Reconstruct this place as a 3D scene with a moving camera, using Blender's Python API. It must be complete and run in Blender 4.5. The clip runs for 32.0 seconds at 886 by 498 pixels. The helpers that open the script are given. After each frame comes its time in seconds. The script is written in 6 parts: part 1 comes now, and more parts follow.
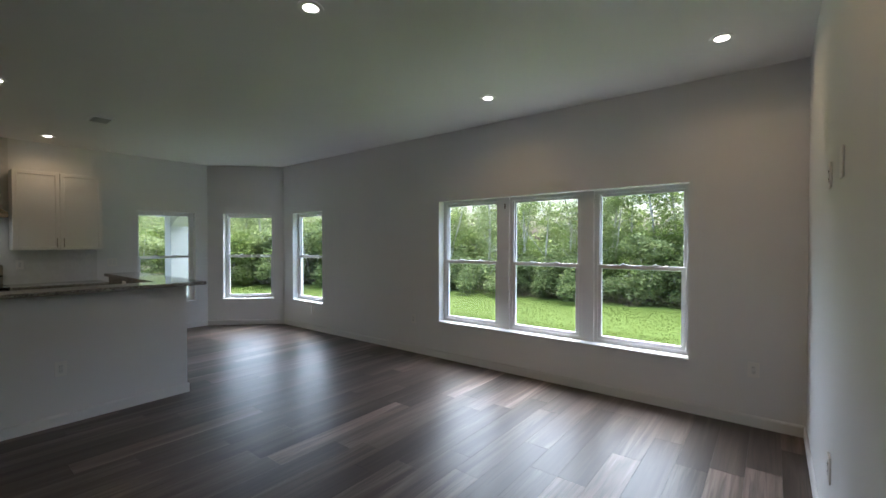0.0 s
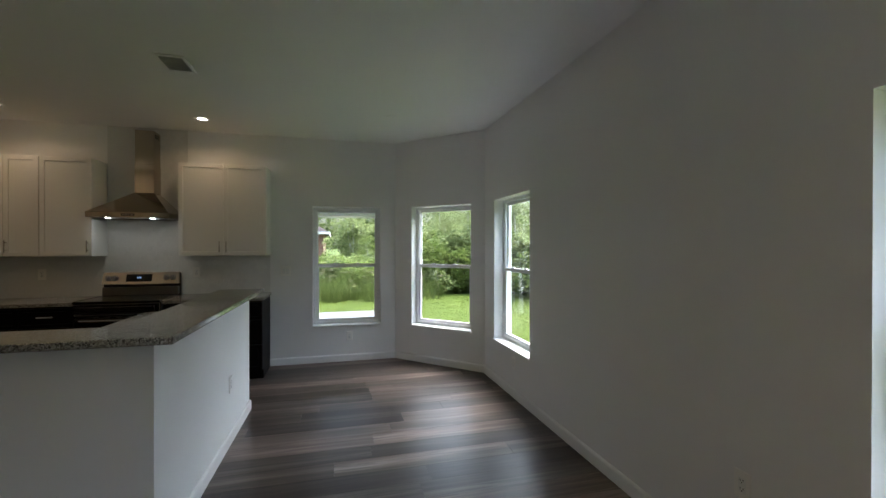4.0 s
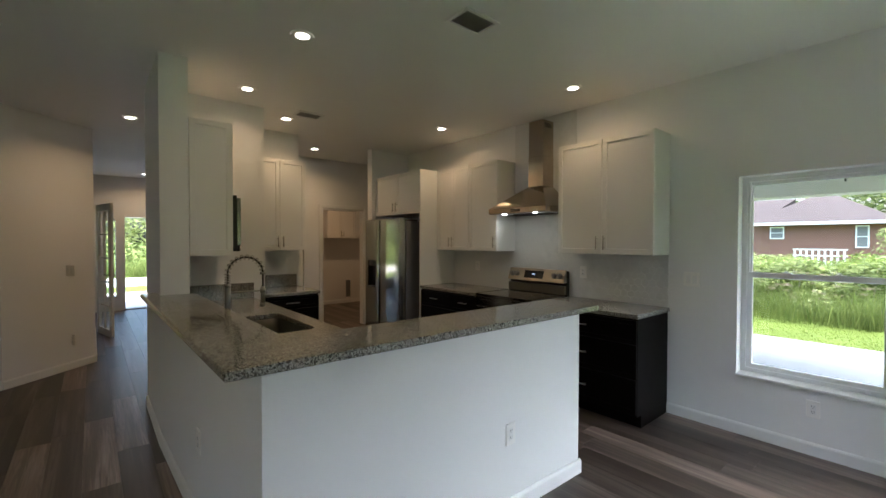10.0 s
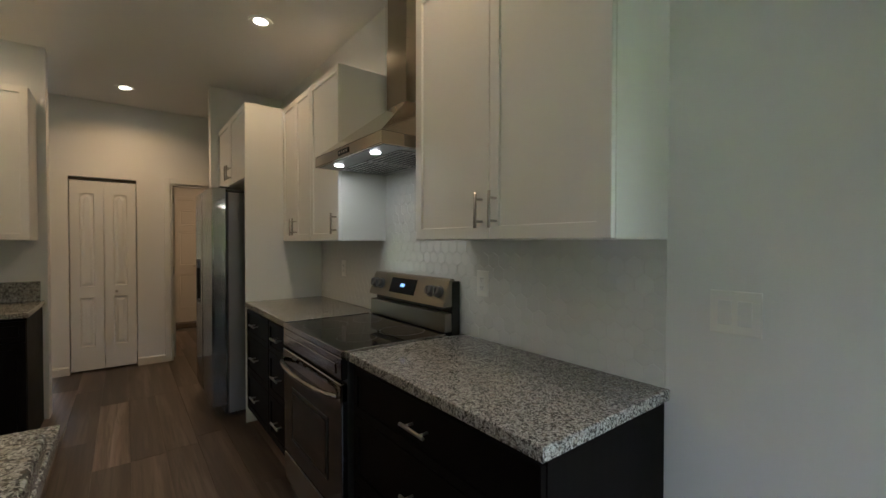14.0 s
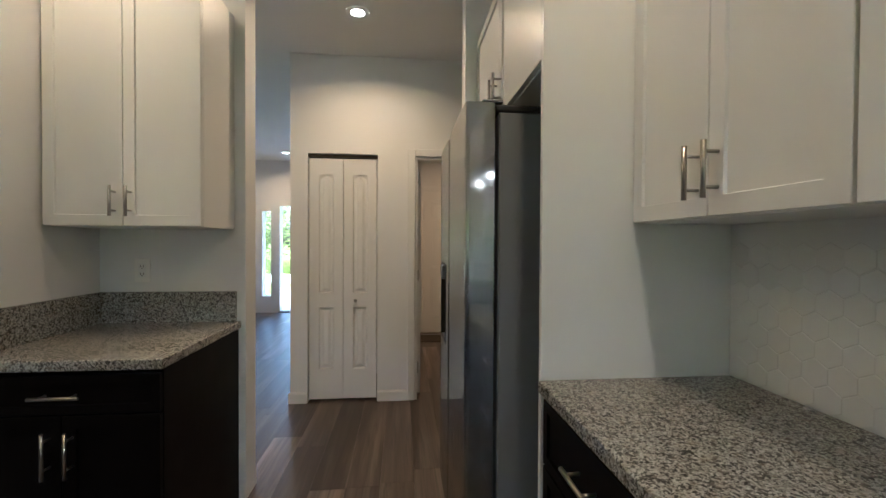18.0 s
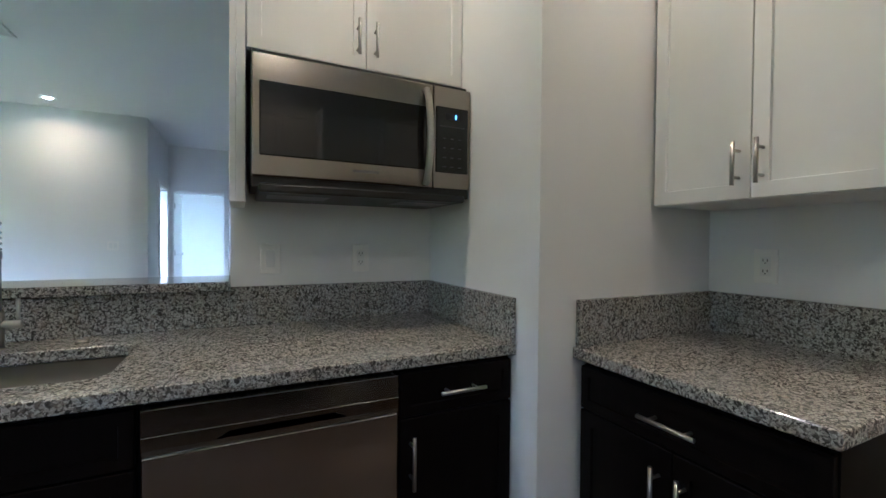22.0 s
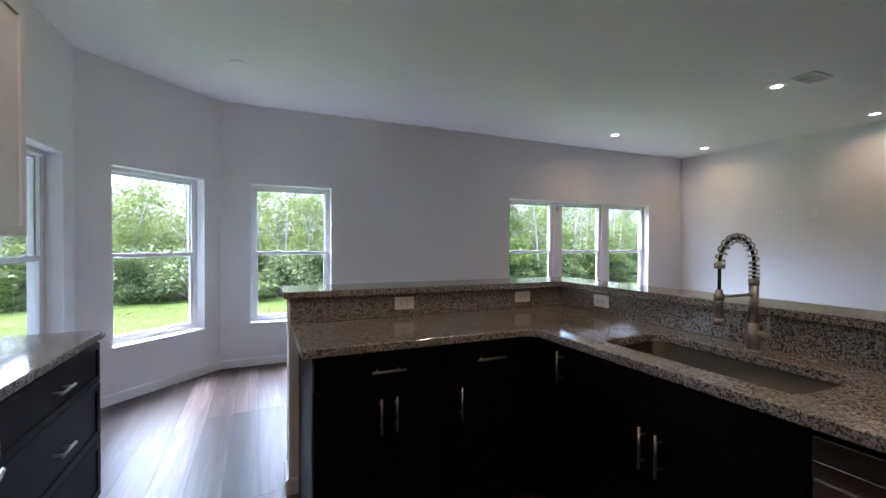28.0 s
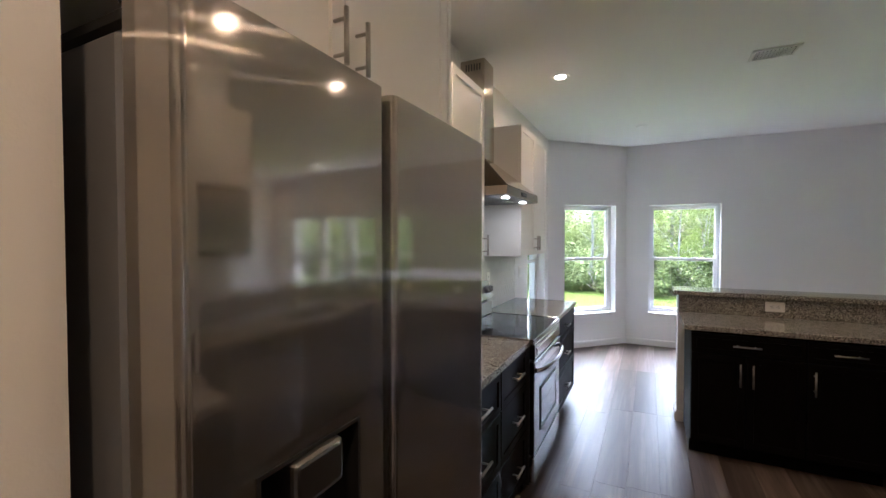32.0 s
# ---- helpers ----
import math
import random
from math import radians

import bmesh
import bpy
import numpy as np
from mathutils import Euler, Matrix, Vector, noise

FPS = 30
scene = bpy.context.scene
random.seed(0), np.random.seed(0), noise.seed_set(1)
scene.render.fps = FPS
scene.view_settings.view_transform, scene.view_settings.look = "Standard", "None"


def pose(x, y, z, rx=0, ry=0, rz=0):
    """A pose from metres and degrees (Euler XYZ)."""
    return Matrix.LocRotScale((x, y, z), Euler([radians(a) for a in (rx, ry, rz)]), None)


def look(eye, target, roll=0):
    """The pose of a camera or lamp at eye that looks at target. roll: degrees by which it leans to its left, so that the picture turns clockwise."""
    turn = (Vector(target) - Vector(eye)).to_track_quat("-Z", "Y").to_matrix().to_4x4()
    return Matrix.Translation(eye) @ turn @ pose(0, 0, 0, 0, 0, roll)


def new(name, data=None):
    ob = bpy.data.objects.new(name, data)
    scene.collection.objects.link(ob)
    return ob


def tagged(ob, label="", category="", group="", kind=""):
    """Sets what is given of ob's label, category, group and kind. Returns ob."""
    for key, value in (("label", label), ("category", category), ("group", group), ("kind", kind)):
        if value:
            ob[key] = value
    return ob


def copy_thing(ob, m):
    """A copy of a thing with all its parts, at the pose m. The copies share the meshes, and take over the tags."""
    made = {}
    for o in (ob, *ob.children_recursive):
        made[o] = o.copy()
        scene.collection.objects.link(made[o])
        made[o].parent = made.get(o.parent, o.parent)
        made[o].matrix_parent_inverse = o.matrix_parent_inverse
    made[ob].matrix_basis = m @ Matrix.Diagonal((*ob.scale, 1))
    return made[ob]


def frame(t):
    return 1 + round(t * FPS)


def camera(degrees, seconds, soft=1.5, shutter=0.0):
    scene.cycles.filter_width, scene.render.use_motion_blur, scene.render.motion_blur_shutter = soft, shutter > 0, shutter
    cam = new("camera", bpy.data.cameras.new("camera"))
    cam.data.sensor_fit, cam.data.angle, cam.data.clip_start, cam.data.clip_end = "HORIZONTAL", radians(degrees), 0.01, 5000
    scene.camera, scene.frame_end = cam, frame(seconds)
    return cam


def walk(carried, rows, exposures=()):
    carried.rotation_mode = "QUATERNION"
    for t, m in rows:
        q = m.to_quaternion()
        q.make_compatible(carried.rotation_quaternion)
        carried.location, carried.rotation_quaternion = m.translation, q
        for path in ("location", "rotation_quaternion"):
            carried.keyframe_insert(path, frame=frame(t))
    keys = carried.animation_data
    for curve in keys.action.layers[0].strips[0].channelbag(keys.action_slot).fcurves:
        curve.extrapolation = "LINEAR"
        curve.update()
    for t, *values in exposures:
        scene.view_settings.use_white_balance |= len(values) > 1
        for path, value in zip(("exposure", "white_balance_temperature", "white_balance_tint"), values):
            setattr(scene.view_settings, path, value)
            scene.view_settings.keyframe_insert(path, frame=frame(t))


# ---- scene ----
EXPOSURES = [(0.0, 2.6, 5300, 8), (2.0, 2.46, 5600, 6), (6.0, 2.82, 5600, 6), (10.0, 3.18, 5600, 6), (13.0, 3.14, 5500, 6), (14.0, 3.38, 5450, 5), (15.0, 3.94, 5350, 5), (18.0, 4.17, 4800, 4), (20.0, 4.16, 4350, 3), (21.0, 4.18, 4200, 2), (22.0, 4.32, 4300, 4), (24.0, 4.28, 4550, 10), (26.0, 4.15, 4800, 17), (28.5, 3.38, 5000, 18), (30.0, 3.33, 5150, 16), (32.0, 3.92, 5200, 15)]
cam = camera(93.6, 32.0)
PATH = [
    (0, (0.566, 0.254, 1.433), (-0.676, 1.821, 1.405), -0.01),
    (0.5, (0.413, 0.487, 1.444), (-0.827, 2.055, 1.416), -0.04),
    (1, (0.179, 0.792, 1.439), (-1.063, 2.359, 1.404), -0.03),
    (1.5, (-0.085, 1.131, 1.458), (-1.329, 2.696, 1.417), -0.05),
    (2, (-0.354, 1.519, 1.468), (-1.675, 3.020, 1.427), -0.05),
    (2.5, (-0.720, 1.831, 1.440), (-2.216, 3.158, 1.406), -0.08),
    (3, (-1.087, 2.079, 1.433), (-2.761, 3.173, 1.415), 0.18),
    (3.5, (-1.431, 2.350, 1.437), (-3.259, 3.161, 1.426), 0.08),
    (5.5, (-2.571, 3.196, 1.448), (-4.524, 2.764, 1.425), 0.41),
    (6, (-2.757, 3.223, 1.454), (-4.627, 2.513, 1.423), 0.45),
    (6.5, (-2.864, 3.262, 1.459), (-4.623, 2.309, 1.423), 0.41),
    (7, (-2.911, 3.313, 1.474), (-4.528, 2.137, 1.433), 0.35),
    (7.5, (-2.928, 3.355, 1.490), (-4.403, 2.005, 1.449), 0.27),
    (8, (-2.935, 3.365, 1.486), (-4.303, 1.906, 1.448), 0.29),
    (8.5, (-2.947, 3.379, 1.485), (-4.251, 1.864, 1.445), 0.24),
    (9, (-2.983, 3.393, 1.481), (-4.276, 1.868, 1.439), 0.24),
    (9.5, (-3.128, 3.383, 1.454), (-4.422, 1.858, 1.413), 0.20),
    (10, (-3.417, 3.330, 1.457), (-4.707, 1.803, 1.419), 0.10),
    (10.5, (-3.745, 3.275, 1.463), (-5.046, 1.756, 1.421), -0.03),
    (11, (-4.104, 3.204, 1.450), (-5.407, 1.687, 1.417), -0.05),
    (11.5, (-4.480, 3.121, 1.434), (-5.790, 1.610, 1.400), 0.06),
    (12, (-4.847, 3.059, 1.429), (-6.152, 1.544, 1.401), 0.08),
    (12.5, (-5.190, 2.973, 1.423), (-6.489, 1.453, 1.402), 0.13),
    (13, (-5.457, 2.823, 1.394), (-6.757, 1.304, 1.365), 0.12),
    (13.5, (-5.675, 2.652, 1.376), (-6.974, 1.132, 1.344), 0.08),
    (14, (-5.866, 2.451, 1.335), (-7.085, 0.866, 1.304), 0.06),
    (14.5, (-6.001, 2.191, 1.295), (-7.013, 0.466, 1.270), 0.14),
    (15, (-6.085, 1.910, 1.297), (-6.917, 0.092, 1.267), 0.14),
    (15.5, (-6.158, 1.672, 1.284), (-6.848, -0.205, 1.252), 0.11),
    (17.5, (-6.254, 0.540, 1.279), (-6.559, -1.437, 1.252), 0.18),
    (18, (-6.184, 0.290, 1.285), (-6.380, -1.700, 1.258), 0.28),
    (18.5, (-6.107, 0.094, 1.295), (-6.025, -1.904, 1.262), 0.18),
    (19, (-6.047, -0.046, 1.270), (-5.642, -2.004, 1.245), 0.20),
    (19.5, (-5.979, -0.144, 1.265), (-5.250, -2.007, 1.252), 0.17),
    (20, (-5.933, -0.202, 1.243), (-4.908, -1.920, 1.243), 0.33),
    (20.5, (-5.888, -0.233, 1.219), (-4.635, -1.792, 1.229), 0.33),
    (21, (-5.830, -0.243, 1.209), (-4.382, -1.623, 1.215), 0.29),
    (21.5, (-5.756, -0.252, 1.196), (-4.146, -1.439, 1.190), 0.37),
    (22, (-5.732, -0.234, 1.221), (-3.934, -1.110, 1.188), 0.50),
    (22.5, (-5.709, -0.159, 1.224), (-3.781, -0.690, 1.182), 0.39),
    (23, (-5.720, -0.101, 1.225), (-3.729, -0.284, 1.178), 0.22),
    (23.5, (-5.732, -0.070, 1.222), (-3.737, 0.064, 1.175), 0.16),
    (24, (-5.754, -0.072, 1.224), (-3.798, 0.341, 1.181), 0.08),
    (24.5, (-5.794, -0.079, 1.229), (-3.903, 0.572, 1.189), 0.08),
    (25, (-5.824, -0.078, 1.233), (-4.019, 0.783, 1.194), -0.01),
    (25.5, (-5.810, -0.057, 1.226), (-4.119, 1.011, 1.188), -0.03),
    (26, (-5.792, -0.016, 1.220), (-4.264, 1.273, 1.184), 0.08),
    (26.5, (-5.818, -0.051, 1.241), (-4.501, 1.454, 1.207), 0.11),
    (28.5, (-5.918, -0.886, 1.357), (-5.172, 0.969, 1.328), 0.26),
    (29, (-5.932, -1.168, 1.398), (-5.230, 0.704, 1.363), 0.22),
    (29.5, (-5.947, -1.393, 1.420), (-5.370, 0.521, 1.381), 0.30),
    (30, (-5.987, -1.626, 1.434), (-5.519, 0.318, 1.395), 0.29),
    (30.5, (-5.965, -1.761, 1.456), (-5.654, 0.214, 1.412), 0.18),
    (31, (-5.943, -1.890, 1.467), (-5.995, 0.109, 1.417), 0.10),
    (31.5, (-5.959, -2.028, 1.484), (-6.471, -0.096, 1.434), -0.01),
    (32, (-5.965, -2.158, 1.477), (-6.851, -0.366, 1.432), -0.07),
]
walk(cam, [(t, look(eye, target, roll)) for t, eye, target, roll in PATH], EXPOSURES)

# ---- world, sun, exposure ----
world = bpy.data.worlds.new("sky")
scene.world = world
world.use_nodes = True
_nt = world.node_tree
_sky = _nt.nodes.new("ShaderNodeTexSky")
_sky.sky_type = 'NISHITA'
_sky.sun_disc = False
_sky.sun_elevation = radians(62)
_sky.sun_rotation = radians(-25)
_sky.air_density = 1.0
_sky.dust_density = 8.0
_sky.ozone_density = 1.0
_nt.links.new(_sky.outputs["Color"], _nt.nodes["Background"].inputs["Color"])
_nt.nodes["Background"].inputs["Strength"].default_value = 0.15
sun = new("sun", bpy.data.lights.new("sun", 'SUN'))
sun.data.energy = 1.5
sun.data.angle = radians(110)
sun.data.color = (1.0, 0.96, 0.9)
_e, _a = radians(62), radians(25)                 # soft overcast light from the north-north-west
sun.matrix_world = look((-math.sin(_a) * math.cos(_e), math.cos(_a) * math.cos(_e), math.sin(_e)), (0, 0, 0))

# ---- plan ----
XW, XE, YN, ZC = -7.16, 0.77, 4.295, 2.785      # kitchen wall, living room wall, window wall, ceiling
WT = 0.2                                          # outside wall thickness
SILL, HEAD = 0.46, 1.948
CHA, CHB = (-7.16, 3.39), (-6.255, 4.295)         # cut corner
GROUND = -0.16


# ---- materials ----
class Mat:
    """A small builder of node materials."""

    def __init__(self, name, color=(0.8, 0.8, 0.8), rough=0.5, metal=0.0, spec=0.5):
        self.m = bpy.data.materials.new(name)
        self.m.use_nodes = True
        self.t = self.m.node_tree
        self.b = self.t.nodes["Principled BSDF"]
        self.set("Base Color", (*color, 1)), self.set("Roughness", rough), self.set("Metallic", metal)
        self.set("Specular IOR Level", spec)
        self.co = self.n("ShaderNodeTexCoord").outputs["Object"]

    def set(self, key, value):
        self.b.inputs[key].default_value = value
        return self

    def n(self, kind, **inputs):
        node = self.t.nodes.new(kind)
        for k, v in inputs.items():
            node.inputs[k.replace("_", " ")].default_value = v
        return node

    def link(self, a, b):
        self.t.links.new(a, b)

    def mapped(self, scale=(1, 1, 1), rot=(0, 0, 0), source=None):
        mp = self.n("ShaderNodeMapping")
        mp.inputs["Scale"].default_value = scale
        mp.inputs["Rotation"].default_value = rot
        self.link(source or self.co, mp.inputs["Vector"])
        return mp.outputs["Vector"]

    def noise(self, scale=10, detail=4, rough=0.55, vec=None, dist=0.0):
        nz = self.n("ShaderNodeTexNoise", Scale=scale, Detail=detail, Roughness=rough, Distortion=dist)
        self.link(vec or self.co, nz.inputs["Vector"])
        return nz.outputs["Fac"]

    def voronoi(self, scale=50, vec=None, feature='F1'):
        v = self.n("ShaderNodeTexVoronoi", Scale=scale)
        v.feature = feature
        self.link(vec or self.co, v.inputs["Vector"])
        return v

    def ramp(self, fac, *stops):
        r = self.n("ShaderNodeValToRGB")
        el = r.color_ramp.elements
        while len(el) < len(stops):
            el.new(0.5)
        for e, (p, c) in zip(el, stops):
            e.position, e.color = p, (*c, 1)
        self.link(fac, r.inputs["Fac"])
        return r.outputs["Color"]

    def mix(self, fac, a, b, mode='MIX'):
        x = self.n("ShaderNodeMixRGB")
        x.blend_type = mode
        for v, s in ((fac, "Fac"), (a, "Color1"), (b, "Color2")):
            if isinstance(v, (int, float)):
                x.inputs[s].default_value = v
            elif isinstance(v, tuple):
                x.inputs[s].default_value = (*v, 1)
            else:
                self.link(v, x.inputs[s])
        return x.outputs["Color"]

    def remap(self, fac, lo, hi):
        r = self.n("ShaderNodeMapRange")
        r.inputs["To Min"].default_value, r.inputs["To Max"].default_value = lo, hi
        self.link(fac, r.inputs["Value"])
        return r.outputs["Result"]

    def color(self, socket):
        self.link(socket, self.b.inputs["Base Color"])
        return self

    def roughness(self, fac, lo, hi):
        self.link(self.remap(fac, lo, hi), self.b.inputs["Roughness"])
        return self

    def bump(self, height, strength=0.1, dist=0.01):
        bp = self.n("ShaderNodeBump", Strength=strength, Distance=dist)
        self.link(height, bp.inputs["Height"])
        self.link(bp.outputs["Normal"], self.b.inputs["Normal"])
        return self


def paint(name, color, rough, grain=160, relief=0.12):
    m = Mat(name, color, rough, spec=0.3)
    nz = m.noise(0.9, 3)
    dark = tuple(c * 0.95 for c in color)
    m.color(m.mix(nz, dark, color))
    h = m.noise(grain, 3, 0.6)
    m.bump(h, relief, 0.004)
    m.roughness(m.noise(7), rough - 0.06, rough + 0.06)
    return m.m


WALL = paint("wall_paint", (0.79, 0.79, 0.785), 0.6, 150, 0.16)
CEIL = paint("ceiling_paint", (0.8, 0.8, 0.795), 0.75, 70, 0.3)
TRIM = paint("trim_paint", (0.78, 0.78, 0.77), 0.35, 30, 0.03)
DOORP = paint("door_paint", (0.78, 0.775, 0.76), 0.38, 60, 0.04)
CABW = paint("white_cabinet_lacquer", (0.8, 0.795, 0.775), 0.36, 40, 0.02)
VINYL = paint("white_vinyl", (0.8, 0.81, 0.82), 0.33, 30, 0.01)
PLASTIC = paint("white_plastic", (0.84, 0.83, 0.8), 0.35, 30, 0.01)


def espresso():
    m = Mat("espresso_cabinet_lacquer", (0.004, 0.0033, 0.0031), 0.46, spec=0.06)
    g = m.noise(3, 6, 0.6, m.mapped((18, 18, 1.4)))
    m.color(m.ramp(g, (0.3, (0.0032, 0.0026, 0.0025)), (0.75, (0.0056, 0.0042, 0.0038))))
    m.roughness(m.noise(5), 0.4, 0.52)
    m.bump(g, 0.03, 0.002)
    return m.m


def granite():
    """Pale beige-grey stone crowded with irregular black, grey and tan flecks."""
    m = Mat("speckled_granite", (0.5, 0.48, 0.44), 0.14, spec=0.5)
    swirl = m.n("ShaderNodeVectorMath")
    swirl.operation = 'MULTIPLY_ADD'
    nz = m.n("ShaderNodeTexNoise", Scale=95, Detail=3)
    m.link(m.co, nz.inputs["Vector"])
    m.link(nz.outputs["Color"], swirl.inputs[0])
    swirl.inputs[1].default_value = (0.013, 0.013, 0.013)
    m.link(m.co, swirl.inputs[2])
    v = swirl.outputs[0]
    c1 = m.voronoi(250, v)
    base = m.ramp(c1.outputs["Color"], (0.0, (0.18, 0.172, 0.155)), (0.3, (0.29, 0.28, 0.257)), (0.6, (0.4, 0.39, 0.362)), (0.9, (0.51, 0.5, 0.47)))
    c2 = m.voronoi(195, m.mapped((1, 1, 1), (0.5, 1.1, 0.3), v))
    sep = m.n("ShaderNodeSeparateColor")
    m.link(c2.outputs["Color"], sep.inputs[0])
    dark = m.ramp(sep.outputs[0], (0.63, (0, 0, 0)), (0.68, (0.92, 0.92, 0.92)))
    tone = m.ramp(sep.outputs[1], (0.0, (0.018, 0.018, 0.018)), (0.5, (0.05, 0.048, 0.046)), (1.0, (0.16, 0.15, 0.135)))
    col = m.mix(dark, base, tone)
    c3 = m.voronoi(420, m.mapped((1, 1, 1), (1.3, 0.2, 0.9), v))
    sp3 = m.n("ShaderNodeSeparateColor")
    m.link(c3.outputs["Color"], sp3.inputs[0])
    col = m.mix(m.ramp(sp3.outputs[0], (0.82, (0, 0, 0)), (0.86, (0.85, 0.85, 0.85))), col, (0.05, 0.047, 0.044))
    tan = m.ramp(m.noise(38, 3), (0.54, (0, 0, 0)), (0.68, (0.28, 0.28, 0.28)))
    col = m.mix(tan, col, (0.3, 0.245, 0.185))
    m.color(col)
    m.roughness(c1.outputs["Distance"], 0.06, 0.12)
    return m.m


def steel(name, color=(0.36, 0.345, 0.33), lo=0.11, hi=0.17, along=2, aniso=0.5):
    """Brushed steel: fine streaks along one axis, highlights drawn out across them."""
    m = Mat(name, color, 0.2, 1.0)
    s = [260, 260, 260]
    s[along] = 1.5
    g = m.noise(1, 2, 0.6, m.mapped(tuple(s)))
    broad = m.noise(1.3, 3)
    m.roughness(m.mix(0.6, g, broad), lo, hi)
    m.color(m.mix(g, tuple(c * 0.94 for c in color), color))
    tg = m.n("ShaderNodeTangent")
    tg.direction_type, tg.axis = 'RADIAL', 'Z'
    m.link(tg.outputs[0], m.b.inputs["Tangent"])
    m.set("Anisotropic", aniso)
    return m.m


def mirror_steel(name, color):
    """Fine-brushed door steel: a clear reflection with a second lobe drawn out sideways by the grain."""
    m = Mat(name, color, 0.075, 1.0)
    g = m.noise(1, 2, 0.6, m.mapped((1.5, 1.5, 420)))
    m.color(m.mix(g, tuple(c * 0.96 for c in color), color))
    m.bump(m.noise(2.2, 2, 0.5, m.mapped((0.5, 0.5, 1.6))), 0.025, 0.01)
    gl, mx, tg = (m.t.nodes.new("ShaderNode" + k) for k in ("BsdfAnisotropic", "MixShader", "Tangent"))
    tg.direction_type, tg.axis = 'RADIAL', 'Z'
    gl.inputs["Color"].default_value = (*color, 1)
    gl.inputs["Roughness"].default_value = 0.24
    gl.inputs["Anisotropy"].default_value = 0.96
    gl.inputs["Rotation"].default_value = 0.25
    m.link(tg.outputs[0], gl.inputs["Tangent"])
    mx.inputs[0].default_value = 0.6
    m.link(m.b.outputs[0], mx.inputs[1]), m.link(gl.outputs[0], mx.inputs[2])
    m.link(mx.outputs[0], m.t.nodes["Material Output"].inputs["Surface"])
    return m.m


ESP, GRAN = espresso(), granite()
STEEL_F = mirror_steel("brushed_steel_refrigerator", (0.55, 0.515, 0.465))
# far below bare steel's albedo: the bowl's dimness is put into the colour
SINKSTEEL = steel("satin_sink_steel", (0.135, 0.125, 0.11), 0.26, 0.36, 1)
STEEL_D = steel("satin_dishwasher_steel", (0.43, 0.415, 0.395), 0.15, 0.22, 2, 0.3)
STEEL_P = steel("satin_control_panel_steel", (0.32, 0.295, 0.255), 0.28, 0.36, 0, 0.3)
STEEL_M = steel("brushed_microwave_steel", (0.3, 0.275, 0.24), 0.16, 0.24, 1)
STEEL_H = steel("brushed_steel_hood", (0.47, 0.41, 0.33), 0.09, 0.15, 2)
STEEL_X = steel("brushed_steel_across", along=0)
STEEL_Y = steel("brushed_steel_along", along=1)
STEEL_Z = steel("brushed_steel_upright", along=2)
DARKSTEEL = steel("dark_steel_panel", (0.2, 0.2, 0.205), 0.3, 0.42)
GREYSTEEL = paint("grey_painted_steel", (0.19, 0.195, 0.21), 0.36, 220, 0.05)
NICKEL = Mat("satin_nickel", (0.41, 0.395, 0.365), 0.33, 1.0).m
CHROME = Mat("chrome", (0.7, 0.7, 0.7), 0.12, 1.0).m
BLACKGLASS = Mat("black_ceramic_glass", (0.006, 0.006, 0.007), 0.05, spec=0.5).m
BLACK = Mat("black_plastic", (0.012, 0.012, 0.012), 0.42).m
GREYPL = Mat("grey_plastic", (0.16, 0.16, 0.17), 0.4).m
KEYMARK = Mat("printed_key_grey", (0.06, 0.06, 0.065), 0.5).m
DARKGAP = Mat("shadow_gap_rubber", (0.01, 0.01, 0.01), 0.7).m
BRASSY = Mat("brown_metal_track", (0.1, 0.08, 0.06), 0.4, 0.7).m


def glowing(name, color, strength):
    m = Mat(name, (0.8, 0.8, 0.8), 0.4)
    m.set("Emission Color", (*color, 1)).set("Emission Strength", strength)
    return m.m


LAMPGLOW = glowing("led_lens", (1.0, 0.85, 0.66), 2.5)
HOODGLOW = glowing("hood_led_lens", (1.0, 0.92, 0.8), 3)
BLUELED = glowing("blue_led_digits", (0.25, 0.5, 1.0), 0.13)


def pane_glass():
    m = bpy.data.materials.new("window_glass")
    m.use_nodes = True
    t = m.node_tree
    t.nodes.remove(t.nodes["Principled BSDF"])
    tr, gl, mx, fr = (t.nodes.new("ShaderNode" + k) for k in ("BsdfTransparent", "BsdfGlossy", "MixShader", "Fresnel"))
    fr.inputs["IOR"].default_value = 1.45
    gl.inputs["Roughness"].default_value = 0.02
    tr.inputs["Color"].default_value = (0.93, 0.96, 0.95, 1)
    t.links.new(fr.outputs[0], mx.inputs[0])
    t.links.new(tr.outputs[0], mx.inputs[1])
    t.links.new(gl.outputs[0], mx.inputs[2])
    t.links.new(mx.outputs[0], t.nodes["Material Output"].inputs["Surface"])
    return m


GLASS = pane_glass()


